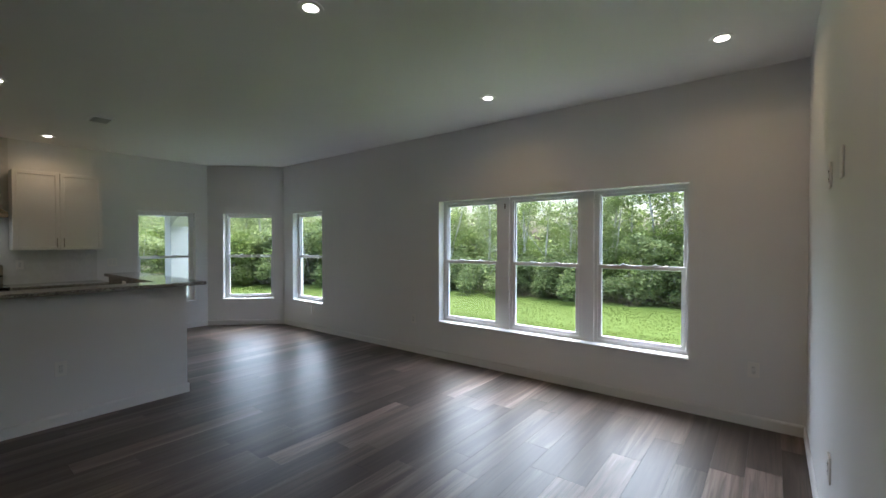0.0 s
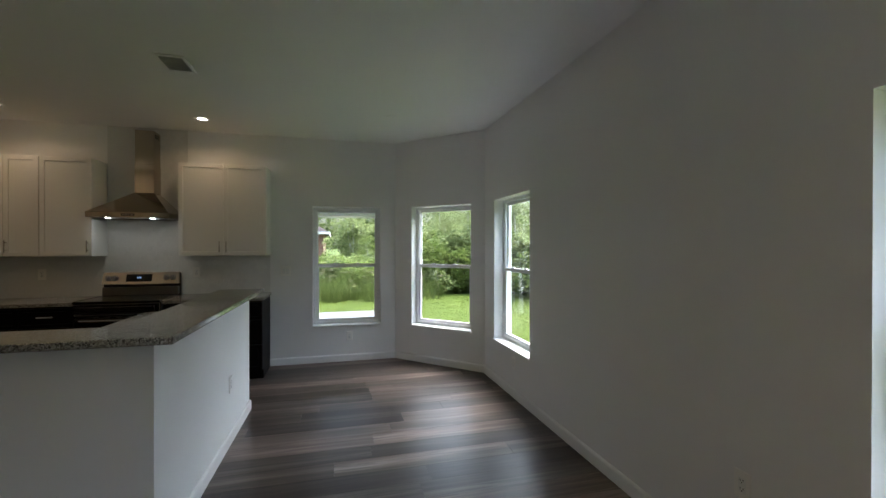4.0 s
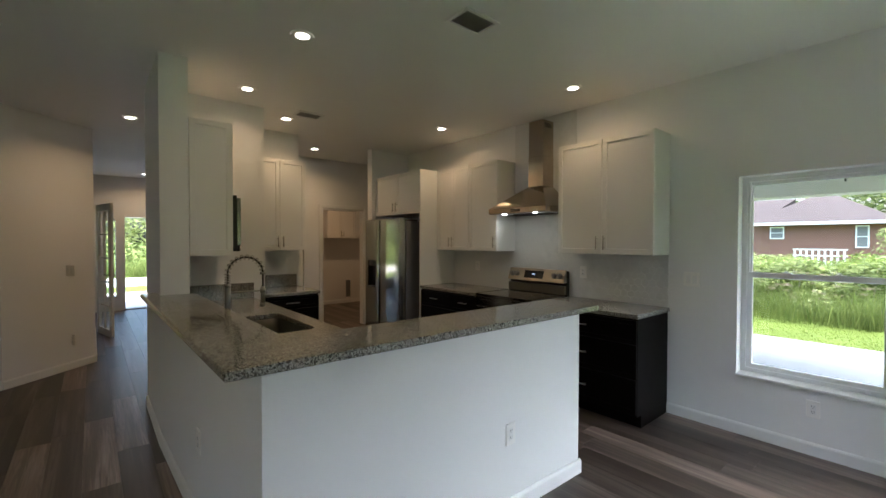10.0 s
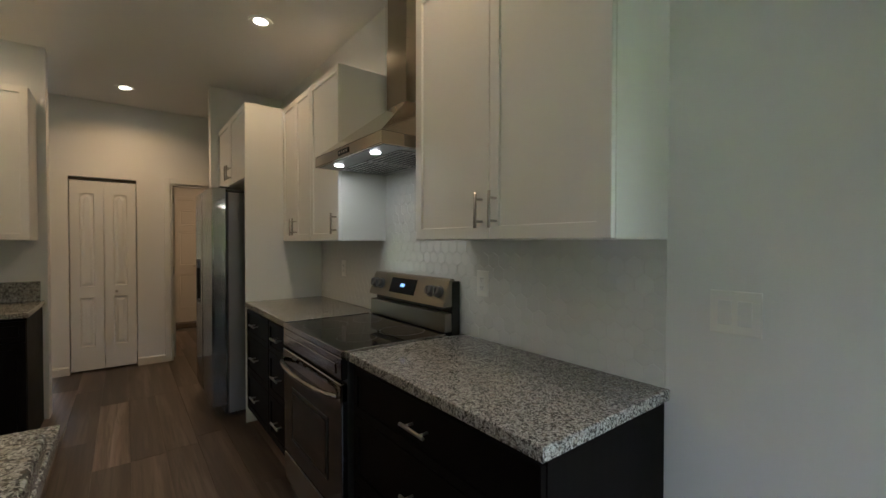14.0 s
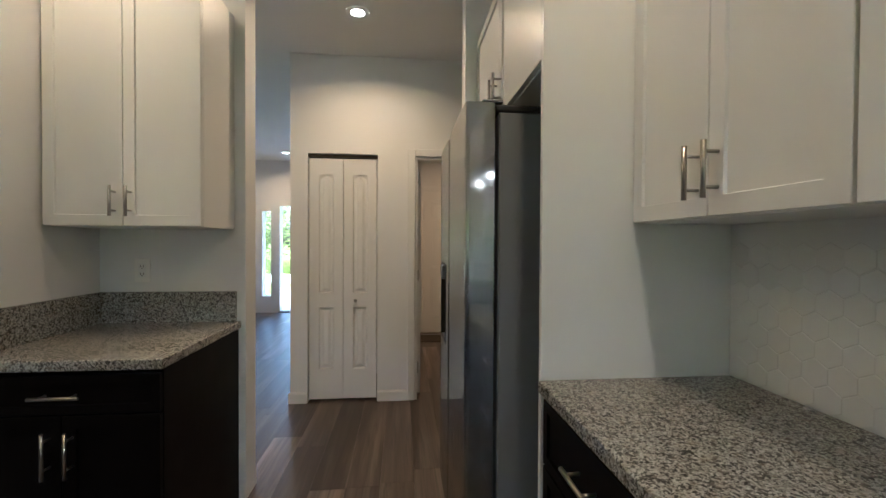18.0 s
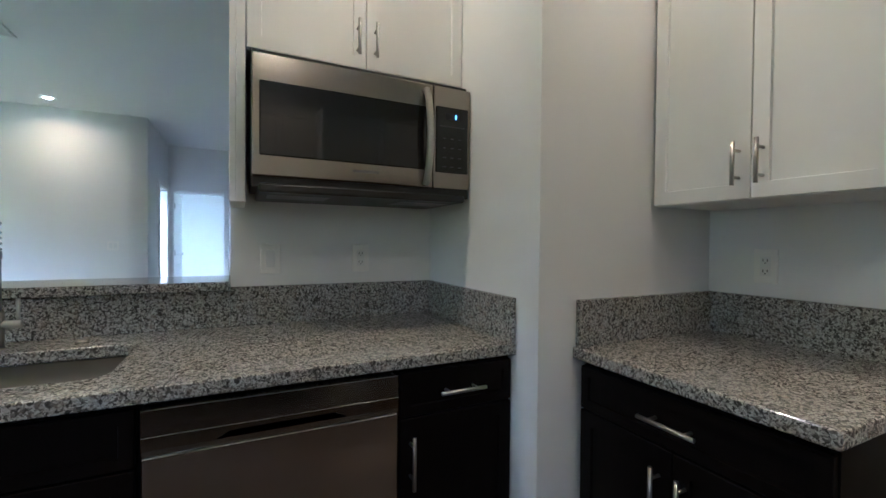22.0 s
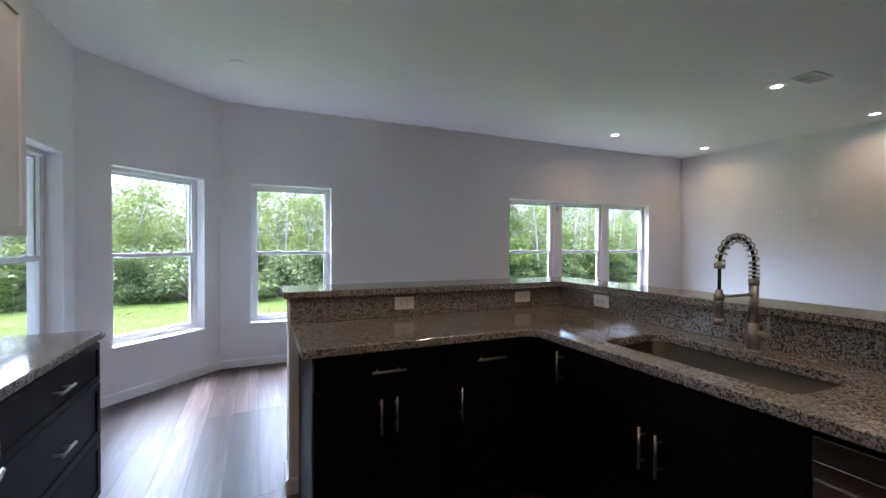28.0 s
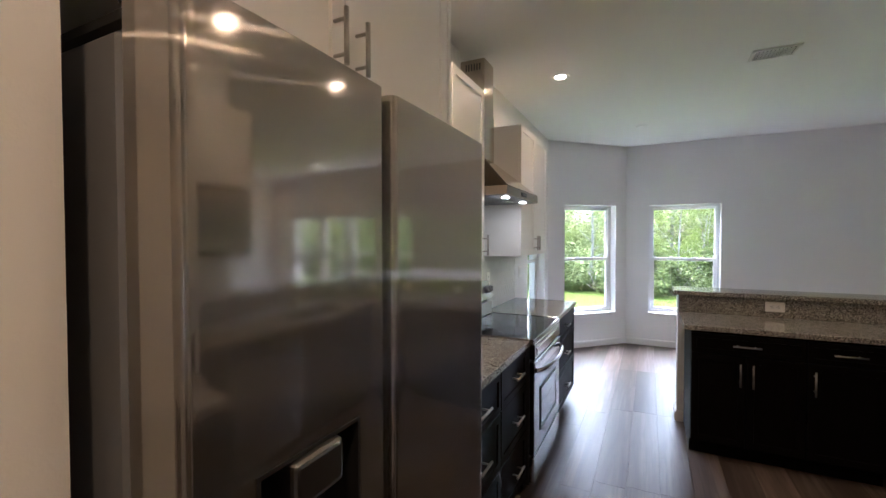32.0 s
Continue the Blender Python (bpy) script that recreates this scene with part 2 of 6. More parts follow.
def plank():
    m = Mat("grey_brown_vinyl_plank", (0.2, 0.17, 0.15), 0.36, spec=0.5)
    info = m.n("ShaderNodeObjectInfo").outputs["Random"]
    geo = m.n("ShaderNodeNewGeometry").outputs["Random Per Island"]
    rnd = m.n("ShaderNodeMath")
    rnd.operation = 'ADD'
    m.link(info, rnd.inputs[0]), m.link(geo, rnd.inputs[1])
    fr = m.n("ShaderNodeMath")
    fr.operation = 'FRACT'
    m.link(rnd.outputs[0], fr.inputs[0])
    rnd = fr.outputs[0]
    off = m.n("ShaderNodeVectorMath")
    off.operation = 'MULTIPLY_ADD'
    cmb = m.n("ShaderNodeCombineXYZ")
    m.link(rnd, cmb.inputs[0]), m.link(rnd, cmb.inputs[1]), m.link(rnd, cmb.inputs[2])
    m.link(cmb.outputs[0], off.inputs[0])
    off.inputs[1].default_value = (31.0, 57.0, 11.0)
    pos = m.n("ShaderNodeNewGeometry").outputs["Position"]
    m.link(pos, off.inputs[2])
    v = off.outputs[0]
    grain = m.noise(1.0, 6, 0.66, m.mapped((34, 1.3, 34), source=v), 0.8)
    broad = m.noise(1.0, 4, 0.55, m.mapped((9, 0.55, 9), source=v), 0.5)
    fine = m.noise(1.0, 2, 0.6, m.mapped((190, 4, 190), source=v))
    c = m.ramp(broad, (0.3, (0.05, 0.036, 0.029)), (0.48, (0.118, 0.088, 0.072)), (0.6, (0.195, 0.157, 0.136)), (0.75, (0.305, 0.265, 0.237)))
    c = m.mix(m.ramp(grain, (0.38, (0.75, 0.75, 0.75)), (0.53, (0, 0, 0))), c, (0.045, 0.034, 0.029))
    c = m.mix(0.12, c, m.ramp(fine, (0.3, (0.04, 0.03, 0.026)), (0.7, (0.3, 0.26, 0.235))))
    tone = m.ramp(rnd, (0.0, (0.33, 0.315, 0.3)), (0.45, (0.58, 0.56, 0.54)), (0.8, (0.85, 0.83, 0.81)), (1.0, (1.4, 1.38, 1.36)))
    c = m.mix(1.0, c, tone, 'MULTIPLY')
    m.color(c)
    m.roughness(m.mix(0.5, fine, grain), 0.28, 0.5)
    m.bump(m.mix(0.35, grain, fine), 0.08, 0.0015)
    return m.m


PLANK = plank()


def tile():
    m = Mat("glazed_white_tile", (0.7, 0.7, 0.68), 0.16, spec=0.5)
    r = m.n("ShaderNodeObjectInfo").outputs["Random"]
    m.color(m.ramp(r, (0, (0.7, 0.7, 0.685)), (1, (0.745, 0.745, 0.73))))
    m.roughness(m.noise(30), 0.1, 0.24)
    m.bump(m.noise(18, 2), 0.05, 0.004)
    return m.m


TILE = tile()
GROUT = paint("pale_grout", (0.68, 0.68, 0.665), 0.8, 300, 0.2)


def ground_mat(name, stops, scale, rough=0.9, relief=0.3, big=0.25):
    m = Mat(name, stops[0][1], rough, spec=0.2)
    a = m.noise(scale, 5, 0.65)
    b = m.noise(big, 3)
    c = m.mix(0.35, m.ramp(a, *stops), m.ramp(b, *stops))
    m.color(c)
    m.bump(a, relief, 0.03)
    return m.m


LAWN = ground_mat("lawn_soil_and_grass", ((0.3, (0.057, 0.083, 0.01)), (0.7, (0.082, 0.11, 0.015))), 22, 0.95, 0.03, 1.1)
CONCRETE = ground_mat("broom_finished_concrete", ((0.3, (0.165, 0.168, 0.176)), (0.7, (0.205, 0.208, 0.214))), 3, 0.85, 0.05)
ROAD = ground_mat("pale_asphalt", ((0.3, (0.16, 0.16, 0.16)), (0.7, (0.24, 0.24, 0.24))), 30)
# paler than CONCRETE: outdoor glare put into the colour, bouncing light into the entry
WALK = ground_mat("brightened_concrete", ((0.3, (0.5, 0.49, 0.47)), (0.7, (0.58, 0.57, 0.55))), 3, 0.85, 0.05)
STUCCO = paint("cream_stucco", (0.56, 0.56, 0.52), 0.85, 90, 0.4)
BROWNST = paint("brown_stucco", (0.19, 0.103, 0.078), 0.85, 60, 0.4)
SHINGLE = ground_mat("brown_roof_shingle", ((0.3, (0.034, 0.025, 0.025)), (0.7, (0.056, 0.043, 0.042))), 12)


def leaf_mat(name, lo, hi, spec=0.08):
    m = Mat(name, lo, 0.55, spec=spec)
    r = m.n("ShaderNodeNewGeometry").outputs["Random Per Island"]
    m.color(m.ramp(r, (0.0, lo), (1.0, hi)))
    m.set("Transmission Weight", 0.0)
    t = m.t
    tl, mx = t.nodes.new("ShaderNodeBsdfTranslucent"), t.nodes.new("ShaderNodeMixShader")
    m.link(m.b.inputs["Base Color"].links[0].from_socket, tl.inputs["Color"])
    mx.inputs[0].default_value = 0.5
    m.link(m.b.outputs[0], mx.inputs[1]), m.link(tl.outputs[0], mx.inputs[2])
    m.link(mx.outputs[0], t.nodes["Material Output"].inputs["Surface"])
    return m.m


LEAF_A = leaf_mat("mid_green_leaf", (0.085, 0.112, 0.033), (0.31, 0.35, 0.145))
LEAF_B = leaf_mat("dark_green_leaf", (0.055, 0.08, 0.026), (0.23, 0.27, 0.1))
LEAF_C = leaf_mat("yellow_green_leaf", (0.085, 0.122, 0.024), (0.21, 0.255, 0.068))
REED = leaf_mat("reed_blade", (0.06, 0.095, 0.018), (0.17, 0.2, 0.06))
GRASSM = leaf_mat("grass_blade", (0.06, 0.086, 0.01), (0.098, 0.126, 0.017), 0.05)
FLOWER = leaf_mat("pale_flower_head", (0.15, 0.11, 0.085), (0.28, 0.24, 0.17))
TWIG = leaf_mat("dead_brown_twig", (0.09, 0.065, 0.045), (0.2, 0.16, 0.12))


def bark():
    m = Mat("pale_grey_bark", (0.3, 0.28, 0.25), 0.9, spec=0.2)
    a = m.noise(5, 5, 0.7, m.mapped((3, 3, 0.6)))
    m.color(m.ramp(a, (0.3, (0.24, 0.22, 0.19)), (0.6, (0.45, 0.43, 0.39)), (0.8, (0.58, 0.56, 0.53))))
    m.bump(a, 0.5, 0.03)
    return m.m


BARK = bark()


# ---- mesh helpers ----
def part(name, bm, material, parent=None, label="", smooth=False):
    """Links a bmesh as one mesh object, under a thing or part if one is given."""
    me = bpy.data.meshes.new(name)
    if smooth:
        for f in bm.faces:
            f.smooth = True
    bm.to_mesh(me)
    bm.free()
    me.materials.append(material)
    ob = new(name, me)
    if parent is not None:
        ob.parent = parent
    if label:
        tagged(ob, label)
    return ob


def thing(name, m, label, category, group="", kind=""):
    ob = new(name)
    ob.empty_display_size = 0.1
    ob.matrix_basis = m
    return tagged(ob, label, category, group, kind)


def box(bm, x0, x1, y0, y1, z0, z1, bevel=0.0, segs=1):
    lo, hi = [min(a, b) for a, b in ((x0, x1), (y0, y1), (z0, z1))], [max(a, b) for a, b in ((x0, x1), (y0, y1), (z0, z1))]
    vs = [bm.verts.new((x, y, z)) for z in (lo[2], hi[2]) for y in (lo[1], hi[1]) for x in (lo[0], hi[0])]
    fs = [bm.faces.new([vs[i] for i in q]) for q in
          ((0, 2, 3, 1), (4, 5, 7, 6), (0, 1, 5, 4), (2, 6, 7, 3), (0, 4, 6, 2), (1, 3, 7, 5))]
    if bevel:
        edges = {e for f in fs for e in f.edges}
        bmesh.ops.bevel(bm, geom=list(edges), offset=bevel, segments=segs, affect='EDGES', profile=0.5)
    return bm


def one(x0, x1, y0, y1, z0, z1, bevel=0.0, segs=1):
    return box(bmesh.new(), x0, x1, y0, y1, z0, z1, bevel, segs)


def cyl(bm, a, b, r0, r1=None, n=16, caps=True):
    """A round bar from a to b."""
    a, b = Vector(a), Vector(b)
    r1 = r0 if r1 is None else r1
    q = (b - a).to_track_quat('Z', 'Y').to_matrix()
    rings = []
    for p, r in ((a, r0), (b, r1)):
        rings.append([bm.verts.new(p + q @ Vector((r * math.cos(2 * math.pi * i / n), r * math.sin(2 * math.pi * i / n), 0))) for i in range(n)])
    for i in range(n):
        f = bm.faces.new((rings[0][i], rings[0][(i + 1) % n], rings[1][(i + 1) % n], rings[1][i]))
        f.smooth = True
    if caps:
        bm.faces.new(list(reversed(rings[0])))
        bm.faces.new(rings[1])
    return bm


def tube(bm, pts, radii, n=10):
    """A bent tube through the points."""
    pts = [Vector(p) for p in pts]
    rings, up = [], Vector((0.13, 0.21, 0.97))
    for i, p in enumerate(pts):
        d = (pts[min(i + 1, len(pts) - 1)] - pts[max(i - 1, 0)]).normalized()
        x = d.cross(up)
        if x.length < 0.05:
            x = d.cross(Vector((1, 0, 0)))
        x.normalize()
        y = d.cross(x)
        r = radii[i] if isinstance(radii, (list, tuple)) else radii
        rings.append([bm.verts.new(p + r * (x * math.cos(2 * math.pi * k / n) + y * math.sin(2 * math.pi * k / n))) for k in range(n)])
    for a, b in zip(rings, rings[1:]):
        for k in range(n):
            f = bm.faces.new((a[k], a[(k + 1) % n], b[(k + 1) % n], b[k]))
            f.smooth = True
    bm.faces.new(list(reversed(rings[0])))
    bm.faces.new(rings[-1])
    return bm


def prism(bm, outline, z0, z1):
    """An upright block over a plan outline given counter-clockwise."""
    lo = [bm.verts.new((x, y, z0)) for x, y in outline]
    hi = [bm.verts.new((x, y, z1)) for x, y in outline]
    k = len(outline)
    sides = [bm.faces.new((lo[i], lo[(i + 1) % k], hi[(i + 1) % k], hi[i])) for i in range(k)]
    bottom, top = bm.faces.new(list(reversed(lo))), bm.faces.new(hi)
    return sides, bottom, top


def wall(name, a, b, thick, z0=0.0, z1=ZC, holes=(), label="", mat=None):
    """A wall whose room face runs from a to b with the room on its left; holes are (from, to, bottom, top) along it."""
    a, b = Vector((*a, 0)), Vector((*b, 0))
    L = (b - a).length
    m = Matrix.Translation(a) @ Matrix.Rotation(math.atan2(b.y - a.y, b.x - a.x), 4, 'Z')
    xs = sorted({0, L, *[h[0] for h in holes], *[h[1] for h in holes]})
    zs = sorted({z0, z1, *[h[2] for h in holes], *[h[3] for h in holes]})
    bm = bmesh.new()
    for x0, x1 in zip(xs, xs[1:]):
        run = None
        for za, zb in zip(zs, zs[1:]):
            cx, cz = (x0 + x1) / 2, (za + zb) / 2
            if any(h[0] < cx < h[1] and h[2] < cz < h[3] for h in holes):
                if run:
                    box(bm, x0, x1, -thick, 0, *run)
                run = None
            else:
                run = (run[0] if run else za, zb)
        if run:
            box(bm, x0, x1, -thick, 0, *run)
    ob = part(name, bm, mat or WALL)
    ob.matrix_basis = m
    return tagged(ob, label or "smooth white painted drywall with a light texture", "wall", kind="structure")


def skirting(a, b, name="baseboard", start=0.0, end=0.0):
    """A painted board along the foot of a wall, room on the left of a to b."""
    a, b = Vector((*a, 0)), Vector((*b, 0))
    L = (b - a).length
    bm = bmesh.new()
    prof = [(0, 0), (0.014, 0), (0.014, 0.072), (0.009, 0.082), (0.004, 0.086), (0, 0.086)]
    rings = [[bm.verts.new((x, y + 0.001, z)) for y, z in prof] for x in (-start, L + end)]
    k = len(prof)
    for i in range(k):
        bm.faces.new((rings[0][i], rings[0][(i + 1) % k], rings[1][(i + 1) % k], rings[1][i]))
    bm.faces.new(list(reversed(rings[0]))), bm.faces.new(rings[1])
    bmesh.ops.recalc_face_normals(bm, faces=bm.faces)
    ob = part(name, bm, TRIM)
    ob.matrix_basis = Matrix.Translation(a) @ Matrix.Rotation(math.atan2(b.y - a.y, b.x - a.x), 4, 'Z')
    return tagged(ob, "white painted baseboard along the foot of the wall", "baseboard", kind="structure")


# ---- shell ----
def shell():
    h = lambda lo, hi: (lo, hi, SILL, HEAD)
    # window wall runs from the east end to the cut corner, room on the left
    wall("wall_north", (XE + WT, YN), (CHB[0], YN), WT,
         holes=[h(XE + WT - 0.012, XE + WT + 2.7), h(XE + WT + 5.122, XE + WT + 5.964)])
    c = 0.68
    wall("wall_cut_corner", CHB, CHA, WT, holes=[h(1.28 - c - 0.42, 1.28 - c + 0.42)])
    wall("wall_kitchen", CHA, (XW, -1.94), WT, holes=[h(CHA[1] - 3.2, CHA[1] - 2.364)])
    wall("wall_east", (XE, 0.84), (XE, YN), WT)
    # small hall behind the living room
    wall("wall_hall_north", (2.5, 0.84), (XE, 0.84), WT, holes=[(0.12, 0.9, 0, 2.03)])
    wall("wall_hall_end", (2.5, -0.05), (2.5, 0.84), 0.12, holes=[(0.06, 0.84, 0, 2.03)])
    wall("wall_hall_bevel", (2.1, -0.25), (2.5, -0.05), 0.12)
    wall("wall_living_south_east", (2.1, -2.5), (2.1, -0.25), 0.12)
    wall("wall_living_south", (-2.74, -2.5), (2.22, -2.5), 0.12)
    wall("wall_bevel", (-3.44, -3.17), (-2.74, -2.5), 0.12)
    wall("wall_entry_east", (-3.44, -7.6), (-3.44, -3.17), 0.12, holes=[(0.8, 2.36, 0, 2.03)])
    wall("wall_entry_front", (-5.32, -7.6), (-3.28, -7.6), WT, holes=[(0.55, 1.39, 0, 1.97), (1.52, 1.68, 0.3, 1.86)])
    wall("wall_entry_west", (-5.3, -3.245), (-5.3, -7.6), 0.12)
    wall("wall_pantry", (-8.9, -3.12), (-5.3, -3.12), 0.12,
         holes=[(8.9 - 7.06, 8.9 - 6.29, 0, 1.99), (8.9 - 5.985, 8.9 - 5.433, 0, 2.0)])
    wall("wall_pantry_back", (-5.41, -3.9), (-6.1, -3.9), 0.05, label="plain white wall closing the pantry")
    wall("wall_laundry_east", (-6.1, -5.66), (-6.1, -3.24), 0.1)
    wall("wall_laundry_south", (-8.9, -5.66), (-6.0, -5.66), WT)
    wall("wall_laundry_west", (-8.8, -3.24), (-8.8, -5.66), 0.12)
    wall("wall_hall_west", (-8.8, -1.9), (-8.8, -3.12), 0.12)
    wall("wall_fridge_south", (-6.52, -2.06), (-8.8, -2.06), 0.12)
    # kitchen partitions
    bm = bmesh.new()
    prism(bm, [(-3.965, -0.2005), (-3.965, -1.0295), (-3.785, -1.0295), (-3.785, -0.2005)], 0, ZC)
    tagged(part("wall_bar_end", bm, WALL), "white painted full-height stub wall at the end of the bar", "wall", kind="structure")
    bm = one(-4.75, -3.785, -1.165, -1.03, 0, ZC)
    tagged(part("wall_nook_side", bm, WALL), "white painted stub wall beside the sink counter", "wall", kind="structure")
    bm = one(-4.745, -4.575, -1.99, -1.1655, 0, ZC)
    tagged(part("wall_nook_back", bm, WALL), "white painted stub wall behind the small counter", "wall", kind="structure")
    bm = one(-5.415, -4.7455, -1.99, -1.85, 0, ZC)
    tagged(part("wall_nook_south", bm, WALL), "white painted partition ending beside the pantry passage", "wall", kind="structure")
    # half-height walls of the peninsula
    bm = bmesh.new()
    prism(bm, [(-5.748, 1.705), (-3.965, 1.705), (-3.965, -0.2), (-3.785, -0.2), (-3.855, 1.855), (-5.748, 1.895)], 0, 1.033)
    tagged(part("half_wall", bm, WALL), "half-height white painted wall carrying the breakfast bar", "half wall", kind="structure")
    # ceiling in one piece, with the roof mass above
    bm = bmesh.new()
    prism(bm, [(-9.2, -7.8), (2.8, -7.8), (2.8, 1.1), (XE + WT, 1.1), (XE + WT, YN + WT), (CHB[0] - 0.1, YN + WT),
               (XW - WT, CHA[1] + 0.1), (XW - WT, -1.95), (-9.2, -1.95)], ZC, ZC + 0.25)
    tagged(part("ceiling", bm, CEIL), "white ceiling with a light knockdown texture", "ceiling", kind="structure")
    # boards along the walls
    skirting((XE, YN), (CHB[0], YN))
    skirting(CHB, CHA)
    skirting(CHA, (XW, 1.87))
    skirting((XE, 0.84), (XE, YN))
    skirting((-3.855, 1.855), (-3.785, -0.2), start=0.014)
    skirting((-3.785, -0.2), (-3.785, -1.165))
    skirting((-5.748, 1.895), (-3.855, 1.855), start=0.014)
    skirting((-5.748, 1.705), (-5.748, 1.895), start=0.014)
    skirting((-5.702, 1.705), (-5.748, 1.705))
    skirting((-3.44, -3.17), (-2.74, -2.5))
    skirting((-3.44, -7.6), (-3.44, -6.81))
    skirting((-3.44, -5.23), (-3.44, -3.17))
    skirting((-2.74, -2.5), (2.1, -2.5))
    skirting((-5.415, -1.85), (-5.415, -1.99), start=0.014, end=0.014)
    skirting((-4.575, -1.99), (-5.415, -1.99))
    skirting((-5.433, -3.12), (-5.3, -3.12))
    skirting((-6.233, -3.12), (-5.985, -3.12))
    skirting((-5.3, -3.12), (-5.3, -7.6), start=0.014)
    skirting((-8.8, -5.66), (-7.03, -5.66))
    skirting((-6.52, -1.94), (-6.52, -2.06), end=0.014)
    skirting((-5.3, -7.6), (-4.77, -7.6))


# ---- floor planks ----
def floor():
    bm = bmesh.new()
    prism(bm, [(-8.92, -5.86), (-5.42, -5.86), (-5.42, -7.8), (-3.32, -7.8), (-3.32, -3.22), (-2.69, -2.62), (2.62, -2.62), (2.62, 2.0), (XE + WT, 2.0),
               (XE + WT, YN + WT), (CHB[0] - 0.08, YN + WT), (XW - WT, CHA[1] + 0.08), (XW - WT, -1.94), (-8.92, -1.94)], -0.2, -0.006)
    base = part("floor", bm, CONCRETE)
    tagged(base, "grey-brown wood-look vinyl plank floor with satin sheen", "floor", kind="structure")
    W, L = 0.181, 1.22
    rnd = random.Random(4)

    def plank_bm(w, l):
        bm = bmesh.new()
        g, b = 0.0002, 0.0005
        lo = [(g, g), (w - g, g), (w - g, l - g), (g, l - g)]
        hi = [(g + b, g + b), (w - g - b, g + b), (w - g - b, l - g - b), (g + b, l - g - b)]
        v0 = [bm.verts.new((x, y, -0.004)) for x, y in lo]
        v1 = [bm.verts.new((x, y, 0.0)) for x, y in hi]
        bm.faces.new(v1)
        for i in range(4):
            bm.faces.new((v0[i], v0[(i + 1) % 4], v1[(i + 1) % 4], v1[i]))
        return bm

    def span(x):
        """The stretch of floor between the walls at x."""
        north = YN + 0.05 if x > -6.2 else CHA[1] + (x - XW) + 0.1
        if x < XW - 0.02:
            return (-5.7, -2.0) if x > -8.86 else (0, 0)
        if x < -5.35:
            return -5.7, north
        if x < -3.44:
            return -7.7, north
        if x < -2.74:
            return -3.21 + (x + 3.44) * 0.957, north
        if x < XE + 0.03:
            return -2.55, north
        return (-2.55, 1.95) if x < 2.1 else (-0.35, 1.95) if x < 2.55 else (0, 0)

    full = None
    far = bmesh.new()
    count = 0
    x = -9.15
    while x < 2.7:
        y = -8.25 - rnd.random() * L
        while y < YN + 0.1:
            near = -6.75 < x < -0.5 and -2.4 < y < 3.5
            s0, s1 = span(x + W / 2)
            ya, yb = max(y, s0), min(y + L, s1)
            near = near and yb - ya > L - 0.001
            if near and count < 300:
                if full is None:
                    ob = part("plank", plank_bm(W, L), PLANK, base)
                    full = ob.data
                else:
                    ob = new("plank", full)
                    ob.parent = base
                ob.location = (x, y, 0)
                count += 1
            elif yb - ya > 0.03:
                g, b = 0.0002, 0.0005
                lo = [(x + g, ya + g), (x + W - g, ya + g), (x + W - g, yb - g), (x + g, yb - g)]
                hi = [(x + g + b, ya + g + b), (x + W - g - b, ya + g + b), (x + W - g - b, yb - g - b), (x + g + b, yb - g - b)]
                v0 = [far.verts.new((px, py, -0.004)) for px, py in lo]
                v1 = [far.verts.new((px, py, 0.0)) for px, py in hi]
                far.faces.new(v1)
                for i in range(4):
                    far.faces.new((v0[i], v0[(i + 1) % 4], v1[(i + 1) % 4], v1[i]))
            y += L
        x += W
    ob = part("outer_planks", far, PLANK, base)
    tagged(ob, "grey-brown vinyl planks farther off", kind="stuff")


# ---- windows ----
def ring(bm, w, h, t, y0, y1, x=0.0, z=0.0, bevel=0.003):
    """A rectangular frame of bar width t, in one piece."""
    loops = []
    for y in (y0, y1):
        for k in (0.0, t):
            loops.append([bm.verts.new(p) for p in ((x + k, y, z + k), (x + w - k, y, z + k), (x + w - k, y, z + h - k), (x + k, y, z + h - k))])
    fo, fi, bo, bi = loops
    edges = []
    for a, b in ((fo, fi), (fi, bi), (bi, bo), (bo, fo)):
        for i in range(4):
            bm.faces.new((a[i], a[(i + 1) % 4], b[(i + 1) % 4], b[i]))
    bmesh.ops.recalc_face_normals(bm, faces=bm.faces)
    if bevel:
        sharp = [e for e in bm.edges if len(e.link_faces) == 2 and e.calc_face_angle() > 1.0]
        bmesh.ops.bevel(bm, geom=sharp, offset=bevel, segments=1, affect='EDGES', profile=0.5)
    return bm


